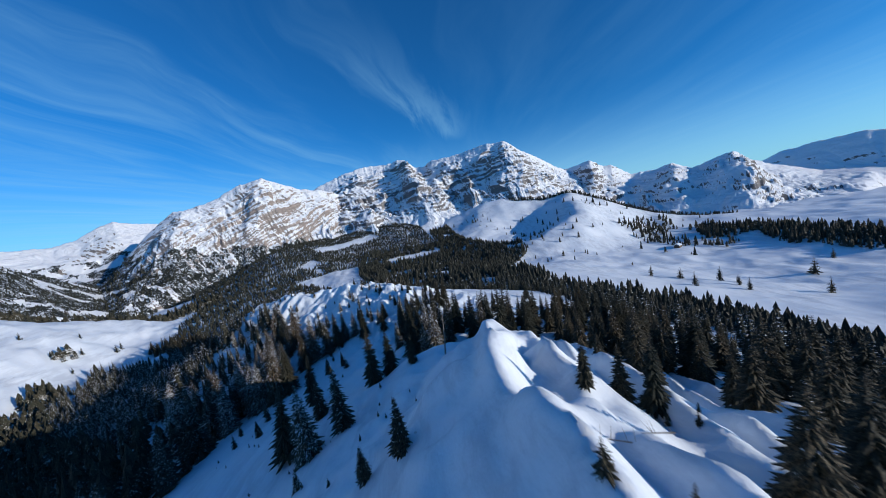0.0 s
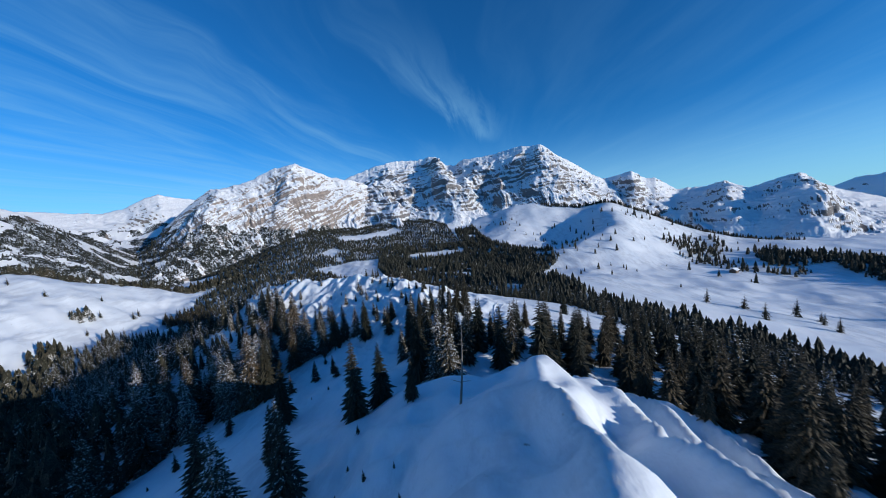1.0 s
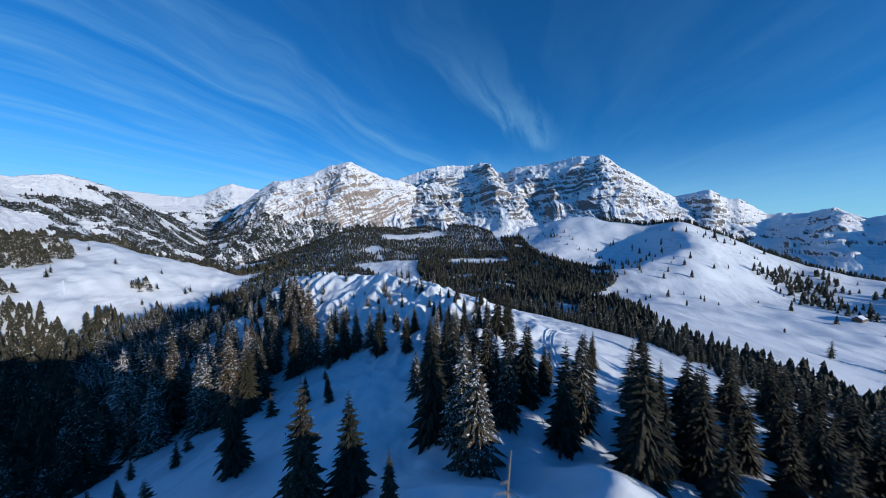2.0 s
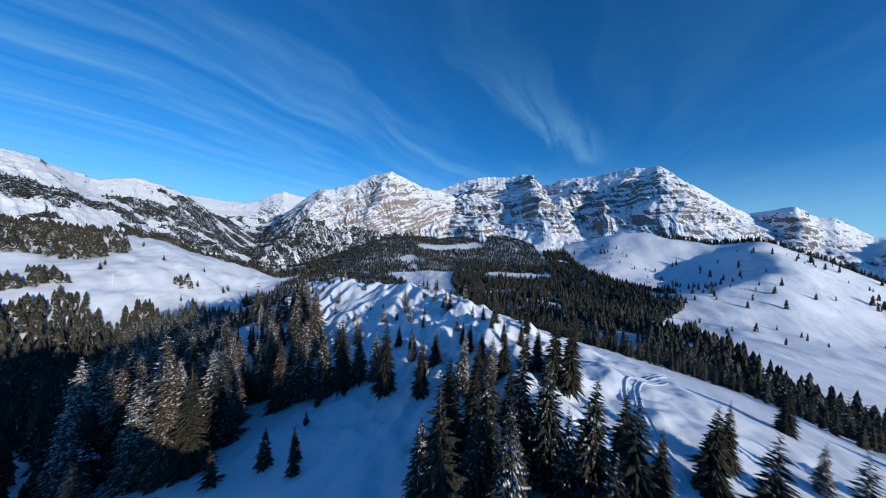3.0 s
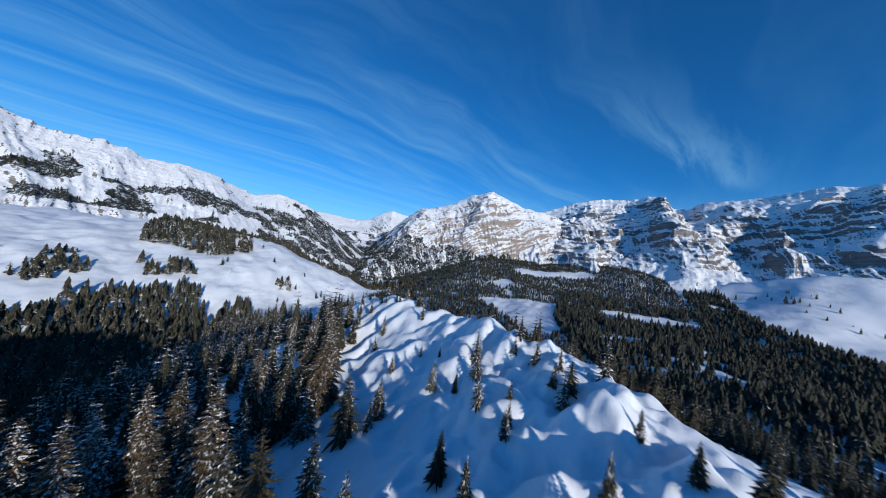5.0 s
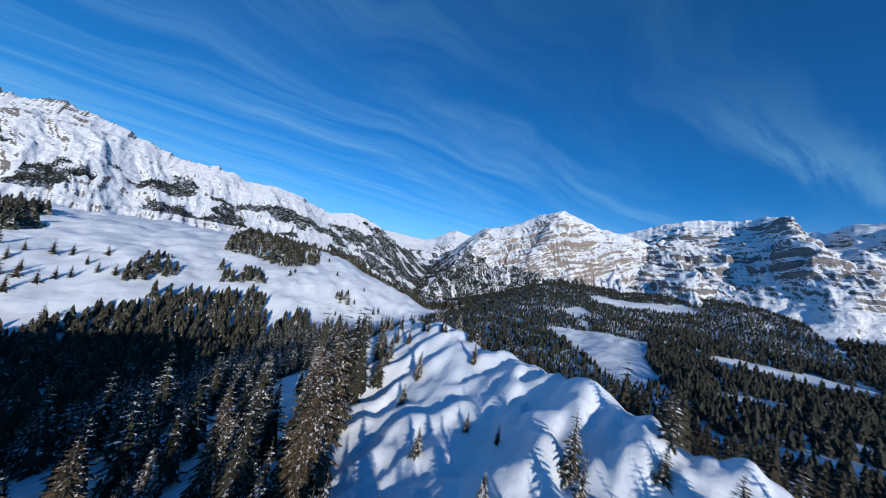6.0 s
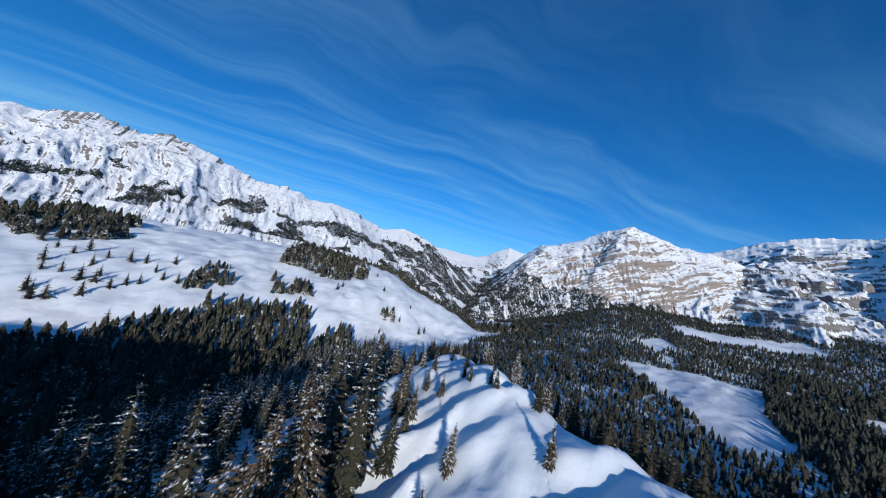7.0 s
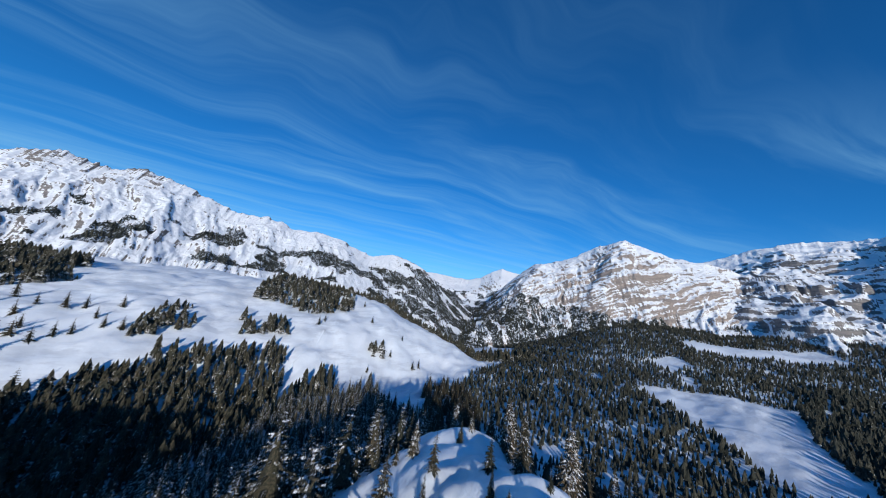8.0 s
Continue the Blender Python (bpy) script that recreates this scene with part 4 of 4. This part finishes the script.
RIDGE_TREES = [(tx, ty, tip - float(ground_height(np.array([float(tx)]), np.array([float(ty)]))[0])) for tx, ty, tip in RIDGE_TREES]
for trees, kinds, label, group in ((RIDGE_TREES, KINDS[:3] + LADEN[:2], TALL, "spruces on the ridge"), (SLOPE_TREES, SUNLIT_BROWNS, "tall brownish spruce with snow-streaked boughs", "tall spruces on the slope"), (CLUMP_TREES, KINDS, TALL, "spruces beside the track"), (SADDLE_TREES, KINDS[:2] + LADEN, TALL, "spruces on the saddle"), (SHOULDER_TREES, KINDS, "broad dark spruce on the snowy shoulder", "spruces on the shoulder"),
                                   (SAPLINGS, SMALL, "small young spruce standing in deep snow", "young spruces on the slope"), (BROW_TREES, LADEN, "snow-flecked brownish spruce on the brow of the dome", "spruces on the brow"), (FLANK_TREES, LADEN, "slender spruce with snow-laden boughs among drifts", "spruces on the flank"), (DOME_TREES, THIN, "thin snow-dusted spruce on the open dome", "spruces on the dome"),
                                   (HILL_TREES, SMALL, "single spruce on the sunlit snowy hill", "single spruces on the hill"), 
                                   (PASTURE_TREES, SMALL, "free-standing spruce on the snowy pasture", "spruces on the pasture")):
    for k, (tx, ty, th) in enumerate(trees):
        plant(kinds[k % len(kinds)], tx, ty, th, label, group, 2)
for name, outline, gap, seed, low, high, edge, group, kinds in (("left_forest", LEFT_NEAR, 6.2, 70, 11, 19, (-71,), "spruces on the shaded slope", LADEN + SUNLIT_BROWNS), ("near_forest", RIGHT_NEAR, 5.6, 71, 8, 14, (72,), "spruces beside the shoulder", KINDS)):
    xs, ys, rng = scatter(outline, gap, seed, 0.0)
    near = xs > edge[0] if edge[0] < 0 else xs < edge[0]
    forest(name, xs[~near], ys[~near], rng, low, high, 14, 11, "dense tall spruces behind the single ones")
    for px, py in zip(xs[near], ys[near]):
        plant(kinds[int(rng.integers(len(kinds)))], px, py, float(rng.uniform(low, high)), TALL, group, 2)


# ---- small things ----
def part(name, bm, mat, parent, label=""):
    data = bpy.data.meshes.new(name)
    bm.to_mesh(data)
    bm.free()
    data.materials.append(mat)
    made = new(name, data)
    made.parent = parent
    return tagged(made, label) if label else made


def box(bm, size, m, bevel=0.0):
    made = bmesh.ops.create_cube(bm, size=1.0, matrix=m @ Matrix.Diagonal((*size, 1)))
    if bevel:
        edges = list({e for v in made["verts"] for e in v.link_edges})
        bmesh.ops.bevel(bm, geom=edges, offset=bevel, segments=2, affect="EDGES")


def plain_material(name, a, b, scale, rough=0.8):
    made, t, shader = material(name)
    link(t, blend(t, grain(t, place_of(t), scale, 5.0, 0.65), a, b), shader.inputs["Base Color"])
    shader.inputs["Roughness"].default_value = rough
    return made


TIMBER = plain_material("weathered_timber", (0.07, 0.045, 0.03, 1), (0.17, 0.11, 0.07, 1), 3.0)
GREY_WOOD = plain_material("bleached_deadwood", (0.10, 0.085, 0.07, 1), (0.26, 0.23, 0.20, 1), 5.0)


def height_at(x, y):
    return float(ground_height(np.array([float(x)]), np.array([float(y)]))[0])


def hut(x, y, turn):
    root = new("hut")
    root.matrix_basis = pose(x, y, height_at(x, y) - 0.2, 0, 0, turn)
    bm = bmesh.new()
    box(bm, (8.6, 5.8, 2.8), pose(0, 0, 1.4), 0.05)
    gable = [bm.verts.new(v) for v in ((-4.3, -2.9, 2.8), (-4.3, 2.9, 2.8), (-4.3, 0, 4.7), (4.3, -2.9, 2.8), (4.3, 2.9, 2.8), (4.3, 0, 4.7))]
    bm.faces.new([gable[0], gable[2], gable[1]]), bm.faces.new([gable[3], gable[4], gable[5]])
    part("wall", bm, TIMBER, root)
    for side in (-1, 1):
        bm = bmesh.new()
        box(bm, (9.8, 3.95, 0.45), pose(0, side * 1.72, 3.95, -side * 33, 0, 0), 0.12)
        part("roof", bm, SNOW, root, "roof slope under thick snow")
    bm = bmesh.new()
    box(bm, (0.9, 0.12, 1.9), pose(-1.2, -2.93, 0.98), 0.02)
    part("door", bm, GREY_WOOD, root)
    for wx in (1.2, 2.9):
        bm = bmesh.new()
        box(bm, (0.8, 0.1, 0.8), pose(wx, -2.93, 1.6), 0.02)
        part("window", bm, GREY_WOOD, root)
    return tagged(root, "small dark timber hut with thick snow on its roof", "hut")


hut(345, 293.5, 25)


def snag(x, y, height, lean):
    root = new("dead_tree")
    root.matrix_basis = pose(x, y, height_at(x, y) - 0.2, lean, 3, 40)
    rng = random.Random(5)
    bm = bmesh.new()
    rings = []
    for i in range(9):
        f = i / 8
        ring = [bm.verts.new((0.17 * (1 - f * 0.85) * math.cos(a) + 0.12 * math.sin(4 * f), 0.17 * (1 - f * 0.85) * math.sin(a), f * height)) for a in np.arange(7) * 6.283 / 7]
        rings.append(ring)
    for lower, upper in zip(rings[:-1], rings[1:]):
        for k in range(7):
            bm.faces.new((lower[k], lower[(k + 1) % 7], upper[(k + 1) % 7], upper[k]))
    part("trunk", bm, GREY_WOOD, root)
    for i in range(16):
        f = rng.uniform(0.3, 0.98)
        length = (1.1 - f) * rng.uniform(1.2, 2.4)
        bm = bmesh.new()
        bmesh.ops.create_cone(bm, cap_ends=True, segments=5, radius1=0.045, radius2=0.01, depth=length,
                              matrix=Matrix.Translation((0.12 * math.sin(4 * f), 0, f * height)) @ pose(0, 0, 0, 0, rng.uniform(80, 105), rng.uniform(0, 360)) @ Matrix.Translation((0, 0, length / 2)))
        part("branch", bm, GREY_WOOD, root)
    return tagged(root, "bare grey dead spruce leaning in the snow", "dead tree")


snag(1.5, 23, 9.5, 4)


def vehicle_track(points):
    """A groove pressed in the snow with low banks on both sides."""
    p = np.array(points, float)
    t = np.linspace(0, len(p) - 1, 70)
    i = np.minimum(t.astype(int), len(p) - 2)
    f = (t - i)[:, None]
    a, b, c, d = p[np.maximum(i - 1, 0)], p[i], p[i + 1], p[np.minimum(i + 2, len(p) - 1)]
    line = 0.5 * (2 * b + (c - a) * f + (2 * a - 5 * b + 4 * c - d) * f ** 2 + (3 * b - a - 3 * c + d) * f ** 3)
    way = np.gradient(line, axis=0)
    way /= np.linalg.norm(way, axis=1)[:, None]
    side = np.stack([way[:, 1], -way[:, 0]], 1)
    section = [(-0.7, -0.1), (-0.45, 0.2), (-0.3, 0.03), (0.3, 0.03), (0.45, 0.2), (0.7, -0.1)]
    verts = []
    for k in range(len(line)):
        z = height_at(*line[k])
        for off, up in section:
            verts.append((line[k][0] + side[k][0] * off, line[k][1] + side[k][1] * off, z + up))
    faces = [(k * 6 + j, k * 6 + j + 1, k * 6 + j + 7, k * 6 + j + 6) for k in range(len(line) - 1) for j in range(5)]
    return tagged(mesh_object("vehicle_track", verts, faces, [SNOW]), "curved groomer track pressed into the snow", "track", "tracks on the clearing")


vehicle_track([(38, 113), (31, 107), (26, 102.5), (23.6, 98), (22.2, 93.5), (21.6, 88), (20.8, 80), (21, 74)])
vehicle_track([(36, 108), (30.5, 104), (26.8, 99.5), (24.6, 94), (23.2, 88.5), (22.6, 81), (23.5, 75)])
vehicle_track([(-262, 178), (-270, 186), (-284, 200), (-296, 208), (-307, 218), (-318, 234), (-328, 250)])


def fallen_branch(x, y, turn, length):
    rng = random.Random(int(x * 7))
    root = new("fallen_branch")
    root.matrix_basis = pose(x, y, height_at(x, y) + 0.12, 0, 0, turn)
    bm = bmesh.new()
    bmesh.ops.create_cone(bm, cap_ends=True, segments=7, radius1=0.05, radius2=0.015, depth=length, matrix=pose(0, 0, 0.05, 0, 86, 0))
    part("stem", bm, GREY_WOOD, root)
    for i in range(4):
        bm = bmesh.new()
        bmesh.ops.create_cone(bm, cap_ends=True, segments=5, radius1=0.018, radius2=0.005, depth=0.7,
                              matrix=Matrix.Translation((rng.uniform(-0.4, 0.4) * length, 0, 0.08)) @ pose(0, 0, 0, rng.uniform(30, 70), 0, rng.uniform(-40, 40)) @ Matrix.Translation((0, 0, 0.33)))
        part("twig", bm, GREY_WOOD, root)
    return tagged(root, "bare dark branch lying on sunlit snow", "branch", "fallen branches")


fallen_branch(6.0, -17.5, 150, 2.4)
fallen_branch(7.6, -18.6, 165, 1.6)
